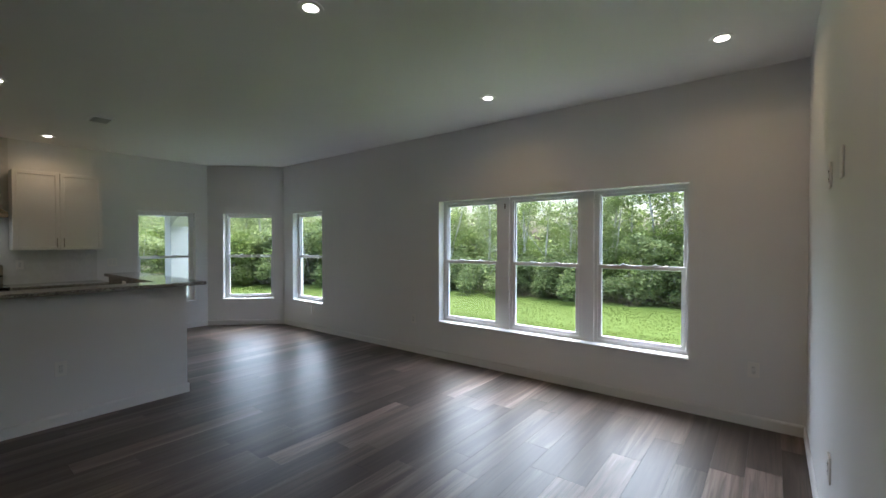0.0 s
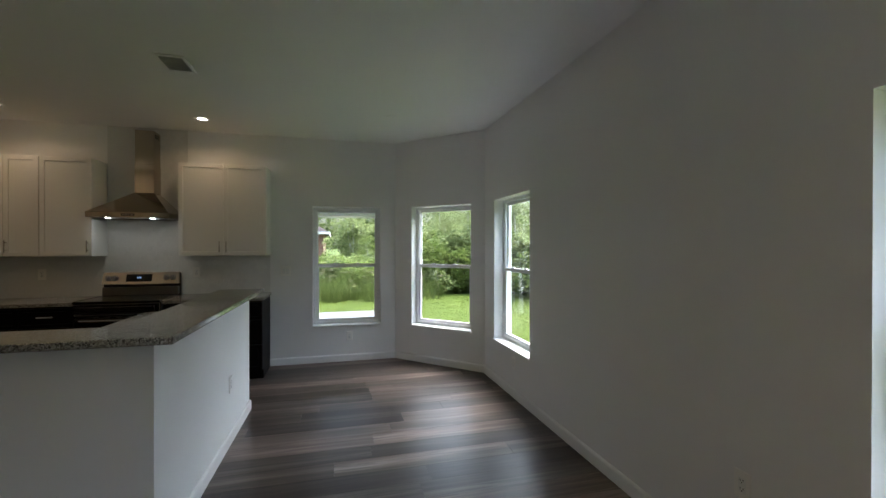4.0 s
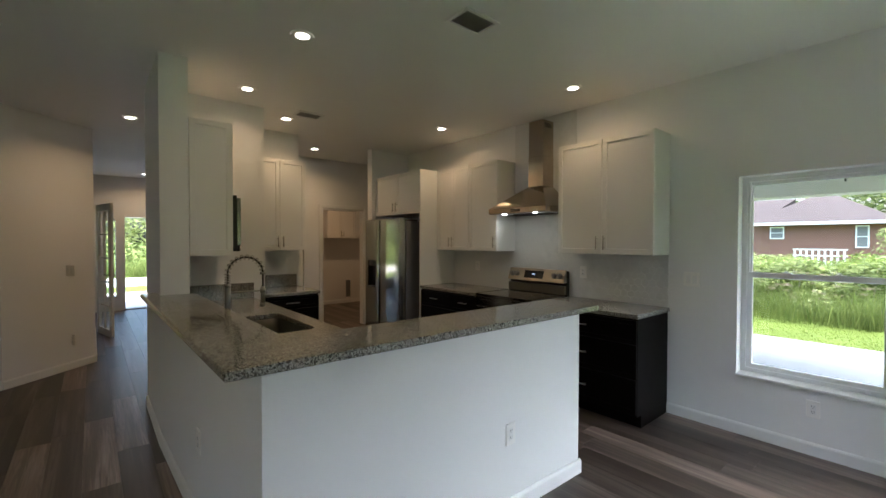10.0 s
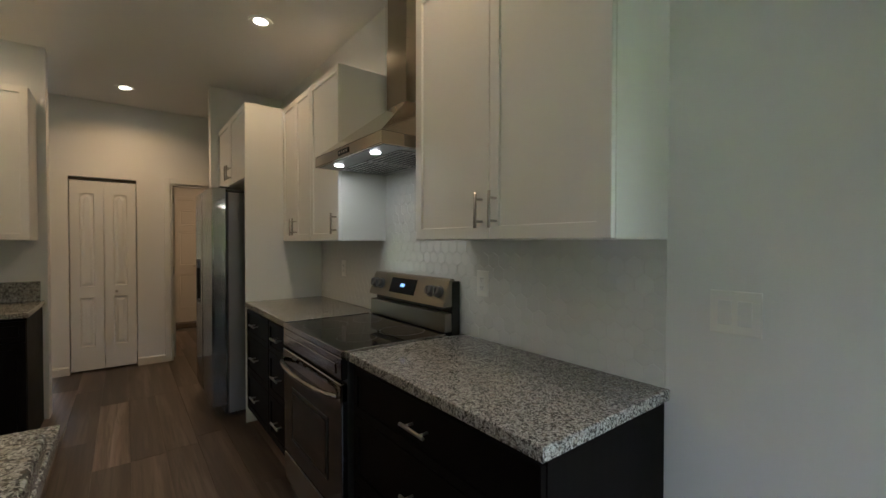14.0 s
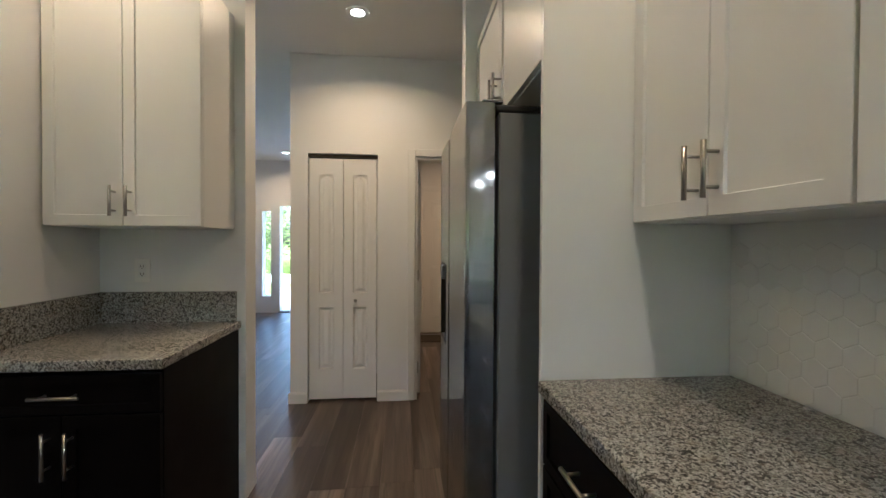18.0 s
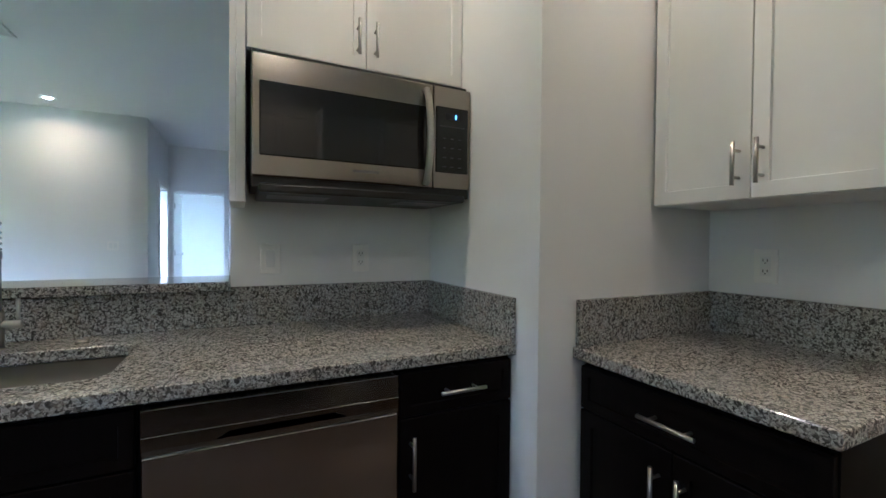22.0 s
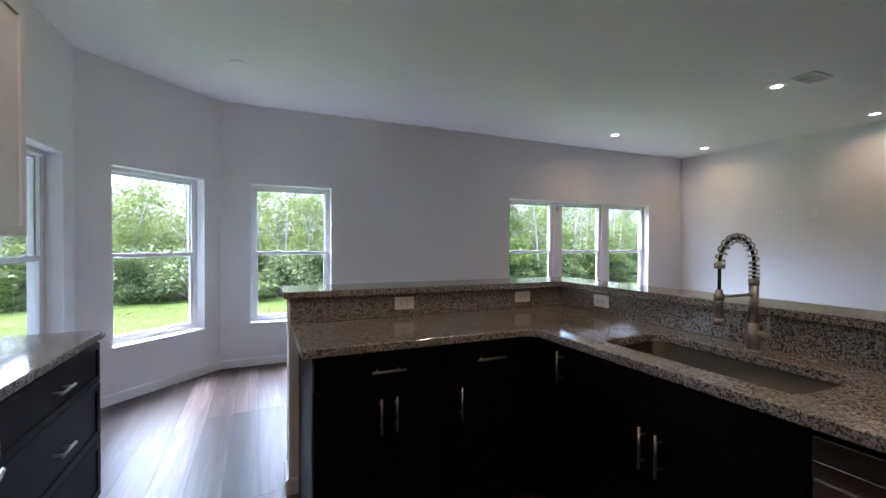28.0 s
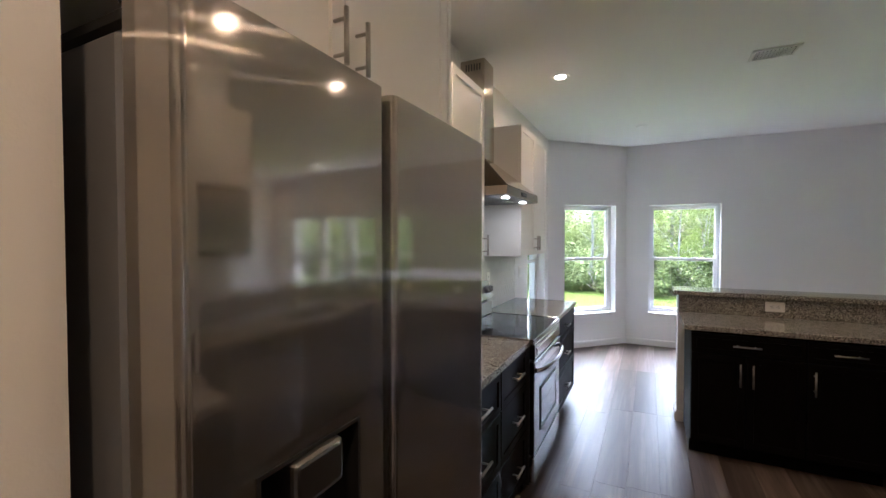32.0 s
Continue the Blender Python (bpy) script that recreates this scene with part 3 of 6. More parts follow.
def sash_window(root, x, w, h):
    """One single-hung unit: frame, two sashes with panes, two catches. Local y runs outward."""
    y = 0.1
    frame_ob = part("window_frame", ring(bmesh.new(), w, h, 0.034, y, y + 0.075, x, 0), VINYL, root)
    mid = h * 0.5
    up = part("upper_sash", ring(bmesh.new(), w - 0.068, h - mid - 0.012, 0.026, y + 0.036, y + 0.06, x + 0.034, mid - 0.022), VINYL, root)
    low = part("lower_sash", ring(bmesh.new(), w - 0.068, mid - 0.01, 0.036, y + 0.004, y + 0.034, x + 0.034, 0.03), VINYL, root)
    for sash, py, x0, x1, z0, z1 in ((up, y + 0.048, x + 0.055, x + w - 0.055, mid, h - 0.056), (low, y + 0.02, x + 0.066, x + w - 0.066, 0.062, mid - 0.012)):
        bm = bmesh.new()
        vs = [bm.verts.new(p) for p in ((x0, py, z0), (x1, py, z0), (x1, py, z1), (x0, py, z1))]
        bm.faces.new(vs)
        p = part("pane", bm, GLASS, sash)
        p.visible_shadow = False
    for cx in (x + w * 0.33, x + w * 0.67):
        bm = one(cx - 0.03, cx + 0.03, y - 0.004, y + 0.012, mid + 0.0165, mid + 0.028, 0.003)
        cyl(bm, (cx - 0.005, y + 0.002, mid + 0.025), (cx - 0.005, y + 0.002, mid + 0.036), 0.011, n=10)
        part("sash_lock", bm, VINYL, root)
    for cx in (x + 0.034, x + w - 0.05):
        part("balance_cover", one(cx, cx + 0.016, y + 0.006, y + 0.03, mid + 0.02, h - 0.04, 0.002), VINYL, root)
    return frame_ob


def window(name, m, widths, h, gap, label):
    root = thing(name, m, label, "window", kind="structure")
    x = 0.0
    for i, w in enumerate(widths):
        sash_window(root, x, w, h)
        x += w
        if i + 1 < len(widths):
            part("mullion", one(x + 0.001, x + gap - 0.001, 0.085, 0.18, 0, h, 0.004), VINYL, root)
            x += gap
    # marble-like sill with a small nosing
    bm = one(-0.004, x + 0.004, -0.022, 0.1, -0.02, 0.001, 0.004)
    part("window_sill", bm, TRIM, root, "smooth white sill")
    return root


def windows():
    H = HEAD - SILL
    lab = "white vinyl single-hung window with drywall returns"
    # rotation turns local y outward and local x along the wall
    window("window_1", pose(XW, 2.364, SILL, 0, 0, 90), [0.836], H, 0, lab)
    d = Vector((CHB[0] - CHA[0], CHB[1] - CHA[1], 0)).normalized()
    p = Vector((*CHA, SILL)) + d * (0.68 - 0.42)
    window("window_2", pose(*p, 0, 0, 45), [0.84], H, 0, lab + " in the cut corner")
    window("window_3", pose(-5.964, YN, SILL), [0.842], H, 0, lab)
    tw = window("window_4", pose(-2.7, YN, SILL), [0.824, 0.824, 0.824], H, 0.12, "white vinyl triple single-hung window with wide mullions")
    bm = one(0.885, 0.899, 0.078, 0.084, 1.36, 1.42, 0.001)
    part("wood_block", bm, BRASSY, tw, "small brown tag on the mullion")


shell()
floor()
windows()


# ---- cabinet pieces (local frame: x across, front at y = 0 looking to -y, z up) ----
def pull(parent, x, z, length, upright, name="handle"):
    """A satin nickel bar pull on two posts."""
    bm = bmesh.new()
    r, out = 0.0058, -0.034
    half = length / 2
    if upright:
        cyl(bm, (x, out, z - half), (x, out, z + half), r, n=12)
        for dz in (-half * 0.62, half * 0.62):
            cyl(bm, (x, 0.0, z + dz), (x, out, z + dz), 0.0042, n=10)
    else:
        cyl(bm, (x - half, out, z), (x + half, out, z), r, n=12)
        for dx in (-half * 0.62, half * 0.62):
            cyl(bm, (x + dx, 0.0, z), (x + dx, out, z), 0.0042, n=10)
    return part(name, bm, NICKEL, parent, "satin nickel bar pull")


def shaker(bm, x0, x1, z0, z1, rail=0.058, thick=0.02, deep=0.008):
    """A framed door or drawer front with a recessed panel, its face at y = -thick."""
    box(bm, x0, x1, -thick, 0, z0, z1, 0.0016)
    front = min(bm.faces, key=lambda f: (round(f.normal.y, 2), -f.calc_area()))
    rail = min(rail, (z1 - z0) * 0.3, (x1 - x0) * 0.3)
    bmesh.ops.inset_region(bm, faces=[front], thickness=rail, depth=0.0)
    bmesh.ops.inset_region(bm, faces=[front], thickness=0.003, depth=-deep)
    return bm


def slab_front(bm, x0, x1, z0, z1, thick=0.02):
    return box(bm, x0, x1, -thick, 0, z0, z1, 0.002)


def leaf(parent, name, mat, x0, x1, z0, z1, framed=True, rail=0.058):
    bm = bmesh.new()
    (shaker(bm, x0, x1, z0, z1, rail) if framed else slab_front(bm, x0, x1, z0, z1))
    return part(name, bm, mat, parent)


def base_cabinet(m, w, h, d, layout, label, group="espresso base cabinets", sides=True):
    """layout: 'drawers3', 'drawer_doors2', 'drawer_door', 'false_doors2', 'door', 'doors2'."""
    root = thing("base_cabinet", m, label, "cabinet", group)
    bm = one(0, w, 0, d, 0.1, 0.62 if layout.startswith("false") else h, 0.001)
    if layout.startswith("false"):
        box(bm, 0, w, 0, 0.018, 0.621, h)
    box(bm, 0.0, w, 0.07, d, 0.0, 0.1)
    part("body", bm, ESP, root)
    g = 0.003
    top = h - 0.012
    if layout == "drawers3":
        cuts = [0.115, 0.39, 0.66, top]
        for a, b in zip(cuts, cuts[1:]):
            d1 = leaf(root, "drawer", ESP, g, w - g, a + g, b - g, True, 0.05 if b - a > 0.22 else 0.04)
            pull(d1, w / 2, (a + b) / 2 + 0.01, 0.13, False).location.y = -0.02
    else:
        zt = 0.715
        if layout.startswith("drawer"):
            d1 = leaf(root, "drawer", ESP, g, w - g, zt + g, top - g, True, 0.042)
            pull(d1, w / 2, (zt + top) / 2, 0.15, False).location.y = -0.02
        elif layout.startswith("false"):
            leaf(root, "false_front", ESP, g, w - g, zt + g, top - g, True, 0.042)
        else:
            zt = top
        if layout.endswith("doors2"):
            for a, b, hx in ((g, w / 2 - g / 2, w / 2 - 0.034), (w / 2 + g / 2, w - g, w / 2 + 0.034)):
                d1 = leaf(root, "door", ESP, a, b, 0.115, zt - g)
                pull(d1, hx, zt - 0.12, 0.15, True).location.y = -0.02
        else:
            d1 = leaf(root, "door", ESP, g, w - g, 0.115, zt - g)
            pull(d1, 0.034 if layout.endswith("_l") or w > 0.3 else w - 0.03, zt - (0.12 if zt < h - 0.05 else 0.09), 0.15, True).location.y = -0.02
    return root


def wall_cabinet(m, w, h, d, doors, label, handles, group="white wall cabinets", end_panel=None):
    """doors: list of (x0, x1); handles: list of x."""
    root = thing("wall_cabinet", m, label, "cabinet", group)
    part("body", one(0, w, 0, d, 0, h, 0.001), CABW, root)
    for (a, b), hx in zip(doors, handles):
        d1 = leaf(root, "door", CABW, a + 0.0015, b - 0.0015, 0.002, h - 0.002)
        if hx is not None:
            pull(d1, hx, 0.1, 0.122, True).location.y = -0.02
    return root


def slab(name, outline, z0, z1, label, holes_bm=None, bevel=0.006):
    """A granite top over a plan outline, with eased edges."""
    bm = bmesh.new()
    sides, bottom, top = prism(bm, outline, z0, z1)
    edges = list(top.edges) + list(bottom.edges)
    bmesh.ops.bevel(bm, geom=edges, offset=bevel, segments=3, affect='EDGES', profile=0.6)
    ob = part(name, bm, GRAN)
    return tagged(ob, label, "countertop")


def splash(x0, x1, y0, y1, z0, z1, label="speckled granite backsplash upstand"):
    ob = part("granite_backsplash", one(x0, x1, y0, y1, z0, z1, 0.002), GRAN)
    return tagged(ob, label, "backsplash")


CT0, CT1 = 0.862, 0.898      # granite slab
BT0, BT1 = 1.034, 1.068      # bar slab
UB, UT = 1.345, 2.362        # wall cabinets


def kitchen_west_wall():
    """Range wall: everything faces east, local x runs north."""
    at = lambda x, y, z=0: pose(x, y, z, 0, 0, 90)
    lab = "dark espresso shaker base cabinet with nickel pulls"
    fx = -6.605
    d = fx - XW - 0.004
    base_cabinet(at(fx, 0.932), 0.938, CT0 - 0.001, d, "drawers3", "dark espresso three-drawer base cabinet with nickel pulls beside the range")
    base_cabinet(at(fx, -0.282), 0.452, CT0 - 0.001, d, "drawers3", "dark espresso three-drawer base cabinet with nickel pulls beside the range")
    base_cabinet(at(fx, -0.855), 0.57, CT0 - 0.001, d, "drawers3", "dark espresso three-drawer base cabinet beside the refrigerator")
    slab("countertop", [(XW + 0.003, 0.927), (-6.57, 0.927), (-6.57, 1.885), (XW + 0.003, 1.885)], CT0, CT1, "grey speckled granite countertop on the drawer cabinet")
    slab("countertop", [(XW + 0.003, -0.853), (-6.57, -0.853), (-6.57, 0.172), (XW + 0.003, 0.172)], CT0, CT1, "grey speckled granite countertop between range and refrigerator")
    # wall cabinets
    ux = -6.868
    ud = ux - XW - 0.003
    wl = "white shaker wall cabinet with nickel bar pulls"
    wall_cabinet(at(ux, 0.983, UB), 0.892, UT - UB, ud, [(0, 0.446), (0.446, 0.892)], wl, [0.412, 0.48])
    wall_cabinet(at(ux, -0.262, UB), 0.452, UT - UB, ud, [(0, 0.452)], wl + " and a single door", [0.42])
    wall_cabinet(at(ux, -0.855, UB), 0.59, UT - UB, ud, [(0.0, 0.295), (0.295, 0.59)], wl, [0.265, 0.325])
    # tall panel and cabinet over the refrigerator
    c = wall_cabinet(at(-6.6, -1.935, 1.812), 1.056, UT - 1.812, -6.6 - XW - 0.003, [(0.0, 0.528), (0.528, 1.056)],
                 "white shaker cabinet above the refrigerator", [0.49, 0.566])
    part("side_panel", one(1.0605, 1.0785, -0.022, -6.6 - XW - 0.003, -1.812, UT - 1.812, 0.0015), CABW, c, "tall white end panel")


def cooking():
    # electric range, front looking east
    r = thing("range", pose(-6.57, 0.178, 0, 0, 0, 90), "stainless steel electric range with black glass cooktop", "range")
    w, d = 0.742, 0.55
    bm = one(0, w, 0.0, d, 0.06, 0.885, 0.004)
    part("body", bm, BLACK, r)
    part("cooktop", one(-0.004, w + 0.004, -0.022, d - 0.06, 0.886, 0.906, 0.004, 2), BLACKGLASS, r, "black ceramic glass cooktop")
    part("cooktop_trim", one(-0.005, w + 0.005, -0.028, -0.0215, 0.88, 0.907, 0.002), STEEL_X, r, "steel edge trim")
    for x in (-0.0052, w + 0.0002):
        part("side_trim", one(x, x + 0.005, -0.02, d - 0.07, 0.879, 0.909, 0.001), STEEL_Y, r, "steel edge trim")
    for cx, cy, rad in ((0.19, 0.13, 0.115), (0.55, 0.13, 0.09), (0.19, 0.37, 0.08), (0.55, 0.37, 0.11)):
        bm = bmesh.new()
        n = 40
        a = [bm.verts.new((cx + rad * math.cos(2 * math.pi * i / n), cy + rad * math.sin(2 * math.pi * i / n), 0.9064)) for i in range(n)]
        b = [bm.verts.new((cx + (rad - 0.003) * math.cos(2 * math.pi * i / n), cy + (rad - 0.003) * math.sin(2 * math.pi * i / n), 0.9064)) for i in range(n)]
        for i in range(n):
            bm.faces.new((a[i], a[(i + 1) % n], b[(i + 1) % n], b[i]))
        part("burner_ring", bm, GREYPL, r, "thin grey burner ring")
    part("front_rail", one(0.002, w - 0.002, -0.03, 0.0, 0.79, 0.878, 0.003), STEEL_X, r, "brushed steel rail")
    part("rail_panel", one(0.05, w - 0.05, -0.034, -0.0295, 0.808, 0.85, 0.002), STEEL_X, r, "raised steel strip")
    door = part("oven_door", one(0.002, w - 0.002, -0.028, 0.0, 0.235, 0.775, 0.006, 2), BLACKGLASS, r, "black glass oven door")
    part("oven_window", one(0.14, w - 0.14, -0.031, -0.0275, 0.33, 0.6, 0.004), BLACK, door, "dark oven window frame")
    part("oven_window_glass", one(0.16, w - 0.16, -0.0335, -0.0305, 0.35, 0.58, 0.002), BLACKGLASS, door)
    bm = one(0.002, w - 0.002, -0.032, -0.001, 0.7, 0.776, 0.004)
    part("door_band", bm, STEEL_X, door, "brushed steel band with vent slots")
    for i in range(5):
        x = 0.16 + i * 0.1
        part("vent_slot", one(x, x + 0.05, -0.0335, -0.0315, 0.748, 0.757, 0.0005), BLACK, door)
    bm = bmesh.new()
    n = 14
    tube(bm, [(0.03 + (w - 0.06) * i / n, -0.034 - 0.055 * math.sin(math.pi * i / n) ** 0.5, 0.722) for i in range(n + 1)], 0.0125, 12)
    part("door_handle", bm, STEEL_X, door, "bowed steel handle", True)
    part("drawer", one(0.002, w - 0.002, -0.026, 0.0, 0.075, 0.222, 0.005), STEEL_X, r, "brushed steel storage drawer")
    for x in (0.05, w - 0.08):
        part("foot", one(x, x + 0.03, 0.05, 0.08, 0, 0.062, 0.002), BLACK, r)
    # raised control panel
    g = part("backguard", one(0, w, d - 0.02, d + 0.028, 0.88, 1.15, 0.006, 2), BLACK, r)
    bm = bmesh.new()
    x0, x1 = 0.004, w - 0.004
    prof = [(d - 0.075, 1.03), (d - 0.03, 1.158), (d - 0.0, 1.162), (d + 0.0, 1.03)]
    rings = [[bm.verts.new((x, y, z)) for y, z in prof] for x in (x0, x1)]
    for i in range(4):
        bm.faces.new((rings[0][i], rings[0][(i + 1) % 4], rings[1][(i + 1) % 4], rings[1][i]))
    bm.faces.new(list(reversed(rings[0]))), bm.faces.new(rings[1])
    bmesh.ops.recalc_face_normals(bm, faces=bm.faces)
    bmesh.ops.bevel(bm, geom=list(bm.edges), offset=0.004, segments=2, affect='EDGES')
    cp = part("control_panel", bm, STEEL_P, r, "sloping brushed steel control panel")
    tilt = math.atan2(0.045, 0.128)
    nrm = Vector((0, -math.cos(tilt), math.sin(tilt)))
    mid = Vector((0, d - 0.0525, 1.094))
    part("lower_steel", one(0.004, w - 0.004, d - 0.062, d - 0.0195, 0.91, 1.0, 0.003), STEEL_P, r, "brushed steel band")
    up = Vector((0, math.sin(tilt), math.cos(tilt)))

    def on_panel(x, s):
        return Vector((x, 0, 0)) + mid + up * s

    q = Matrix((Vector((1, 0, 0)), up, -nrm)).transposed().to_4x4()
    disp = part("display", one(-0.125, 0.125, -0.042, 0.042, -0.003, 0.001, 0.002), BLACKGLASS, cp, "black display")
    disp.matrix_basis = Matrix.Translation(on_panel(w / 2 - 0.02, 0.005)) @ q
    for dx in (-0.018, -0.004, 0.01):
        b = part("digit", one(dx, dx + 0.009, -0.006, 0.012, -0.0042, -0.0034), BLUELED, disp)
    for x in (0.06, 0.125, w - 0.125, w - 0.06):
        bm = bmesh.new()
        p = on_panel(x, 0.003)
        cyl(bm, p, p + nrm * 0.006, 0.031, n=24)
        cyl(bm, p + nrm * 0.006, p + nrm * 0.03, 0.026, 0.022, n=24)
        box(bm, x - 0.004, x + 0.004, p.y - 0.036, p.y - 0.024, p.z - 0.012, p.z + 0.026, 0.001)
        part("knob", bm, GREYPL, cp, "dark grey knob")
    # chimney hood
    h = thing("range_hood", pose(-6.71, 0.197, 1.745, 0, 0, 90), "brushed stainless steel chimney range hood with two lamps", "range hood")
    w, d = 0.742, 0.447
    part("canopy_rim", one(0, w, 0, d, 0, 0.055, 0.002), STEEL_H, h)
    bm = bmesh.new()
    cx0, cx1, cy0, cz, ct = 0.33, 0.511, 0.267, 0.285, 0.97
    lo = [bm.verts.new(p) for p in ((0.0, 0.0, 0.055), (w, 0.0, 0.055), (w, d, 0.055), (0, d, 0.055))]
    hi = [bm.verts.new(p) for p in ((cx0 - 0.004, cy0 - 0.004, cz), (cx1 + 0.004, cy0 - 0.004, cz), (cx1 + 0.004, d, cz), (cx0 - 0.004, d, cz))]
    for i in range(4):
        bm.faces.new((lo[i], lo[(i + 1) % 4], hi[(i + 1) % 4], hi[i]))
    part("canopy", bm, STEEL_H, h, "sloping brushed steel canopy")
    part("chimney_lower", one(cx0 - 0.004, cx1 + 0.004, cy0 - 0.004, d, cz - 0.001, 0.6, 0.002), STEEL_H, h)
    ch = part("chimney", one(cx0, cx1, cy0, d, 0.58, ct, 0.002), STEEL_H, h)
    for i in range(6):
        part("vent_slot", one(cx1 - 0.001, cx1 + 0.001, cy0 + 0.03 + i * 0.02, cy0 + 0.038 + i * 0.02, ct - 0.075, ct - 0.03), BLACK, ch)
        part("vent_slot", one(cx0 - 0.001, cx0 + 0.001, cy0 + 0.03 + i * 0.02, cy0 + 0.038 + i * 0.02, ct - 0.075, ct - 0.03), BLACK, ch)
    part("underside", one(0.015, w - 0.015, 0.015, d - 0.01, -0.002, 0.004), DARKSTEEL, h, "grey steel underside")
    for fx0, fx1 in ((0.06, 0.365), (0.377, 0.682)):
        f = part("filter", one(fx0, fx1, 0.12, d - 0.03, -0.006, -0.0025, 0.001), STEEL_X, h, "slotted steel baffle filter")
        for i in range(9):
            y = 0.14 + i * 0.029
            part("slot", one(fx0 + 0.02, fx1 - 0.02, y, y + 0.011, -0.0075, -0.0055), BLACK, f)
    for x in (0.17, 0.57):
        bm = bmesh.new()
        cyl(bm, (x, 0.065, -0.007), (x, 0.065, -0.003), 0.023, n=24)
        part("lamp", bm, HOODGLOW, h, "lit round lamp")
    part("button_panel", one(w / 2 - 0.06, w / 2 + 0.06, -0.003, 0.001, 0.015, 0.04, 0.0008), BLACKGLASS, h, "black button strip")
    for i in range(4):
        bm = bmesh.new()
        cyl(bm, (w / 2 - 0.04 + i * 0.026, -0.004, 0.0275), (w / 2 - 0.04 + i * 0.026, -0.0028, 0.0275), 0.006, n=10)
        part("button", bm, NICKEL, h)


def refrigerator():
    r = thing("refrigerator", pose(-6.385, -1.903, 0, 0, 0, 90), "side-by-side stainless steel refrigerator with dispenser", "refrigerator")
    w, H = 0.86, 1.745
    part("body", one(0.004, w - 0.004, 0.112, 0.75, 0.03, H - 0.03, 0.006), GREYSTEEL, r, "dark grey painted steel body")
    part("top_cap", one(0.004, w - 0.004, 0.1, 0.3, H - 0.0295, H - 0.006, 0.006), BLACK, r, "black hinge cap strip")
    for x in (0.06, w - 0.1):
        part("foot", one(x, x + 0.04, 0.14, 0.18, 0, 0.032, 0.002), BLACK, r)
    part("kick_grille", one(0.02, w - 0.02, 0.09, 0.111, 0.03, 0.09, 0.003), BLACK, r)

    def bowed(bm, x0, x1, z0, z1, xa=None, xb=None):
        """A stretch xa..xb of a door with a softly bowed face and rounded upright edges."""
        xa, xb = x0 if xa is None else xa, x1 if xb is None else xb
        rad = 0.014
        xs = {xa, xb} | {x0 + (x1 - x0) * i / 24 for i in range(25)}
        xs |= {x0 + rad * i / 6 for i in range(6)} | {x1 - rad * i / 6 for i in range(6)}
        front = []
        for x in sorted(q for q in xs if xa - 1e-6 <= q <= xb + 1e-6):
            e = min(x - x0, x1 - x)
            y = 0.003 * (2 * (x - x0) / (x1 - x0) - 1) ** 2
            if e < rad:
                y += rad - math.sqrt(max(rad * rad - (rad - e) ** 2, 0))
            front.append((x, y))
        prism(bm, front + [(xb, 0.098), (xa, 0.098)], z0, z1)
        return bm

    def finish(bm):
        bmesh.ops.recalc_face_normals(bm, faces=bm.faces)
        for f in bm.faces:
            f.smooth = True
        for e in bm.edges:
            e.smooth = len(e.link_faces) == 2 and e.calc_face_angle() < 0.5
        return bm

    dz0, dz1, dx0, dx1 = 0.82, 1.19, 0.088, 0.287
    z0, z1, a, b = 0.1, H, 0.002, 0.367
    bm = bmesh.new()
    bowed(bm, a, b, z0, dz0), bowed(bm, a, b, dz1, z1)
    bowed(bm, a, b, dz0, dz1, a, dx0), bowed(bm, a, b, dz0, dz1, dx1, b)
    part("freezer_door", finish(bm), STEEL_F, r, "brushed stainless steel freezer door")
    part("refrigerator_door", finish(bowed(bmesh.new(), 0.397, w - 0.002, z0, z1)), STEEL_F, r, "brushed stainless steel door")
    part("handle_recess", one(0.3675, 0.3965, 0.03, 0.111, 0.1, H - 0.012), BLACK, r, "dark recessed grip gap")
    # dispenser set into the freezer door
    bm = bmesh.new()
    t = 0.006
    for q in ((dx0, dx0 + t, dz0, dz1), (dx1 - t, dx1, dz0, dz1), (dx0 + t, dx1 - t, dz0, dz0 + t), (dx0 + t, dx1 - t, dz1 - t, dz1)):
        box(bm, q[0], q[1], -0.001, 0.075, q[2], q[3])
    box(bm, dx0 + t, dx1 - t, 0.07, 0.075, dz0 + t, dz1 - t)
    disp = part("dispenser", bm, BLACK, r, "black ice and water dispenser recess")
    part("dispenser_spout", one(dx0 + 0.05, dx1 - 0.05, -0.012, 0.065, dz1 - 0.075, dz1 - 0.0065, 0.01, 3), DARKSTEEL, disp, "dark steel spout block")
    part("dispenser_lever", one(dx0 + 0.085, dx1 - 0.085, 0.045, 0.058, dz0 + 0.1, dz1 - 0.08, 0.003), BLACK, disp)
    part("dispenser_tray", one(dx0 + 0.0065, dx1 - 0.0065, 0.004, 0.068, dz0 + 0.0065, dz0 + 0.014, 0.002), DARKSTEEL, disp, "grey drip tray")
    for x in (0.012, 0.31, 0.41, w - 0.06):
        part("hinge_cover", one(x, x + 0.045, 0.06, 0.13, H + 0.001, H + 0.014, 0.005, 2), BLACK, r)


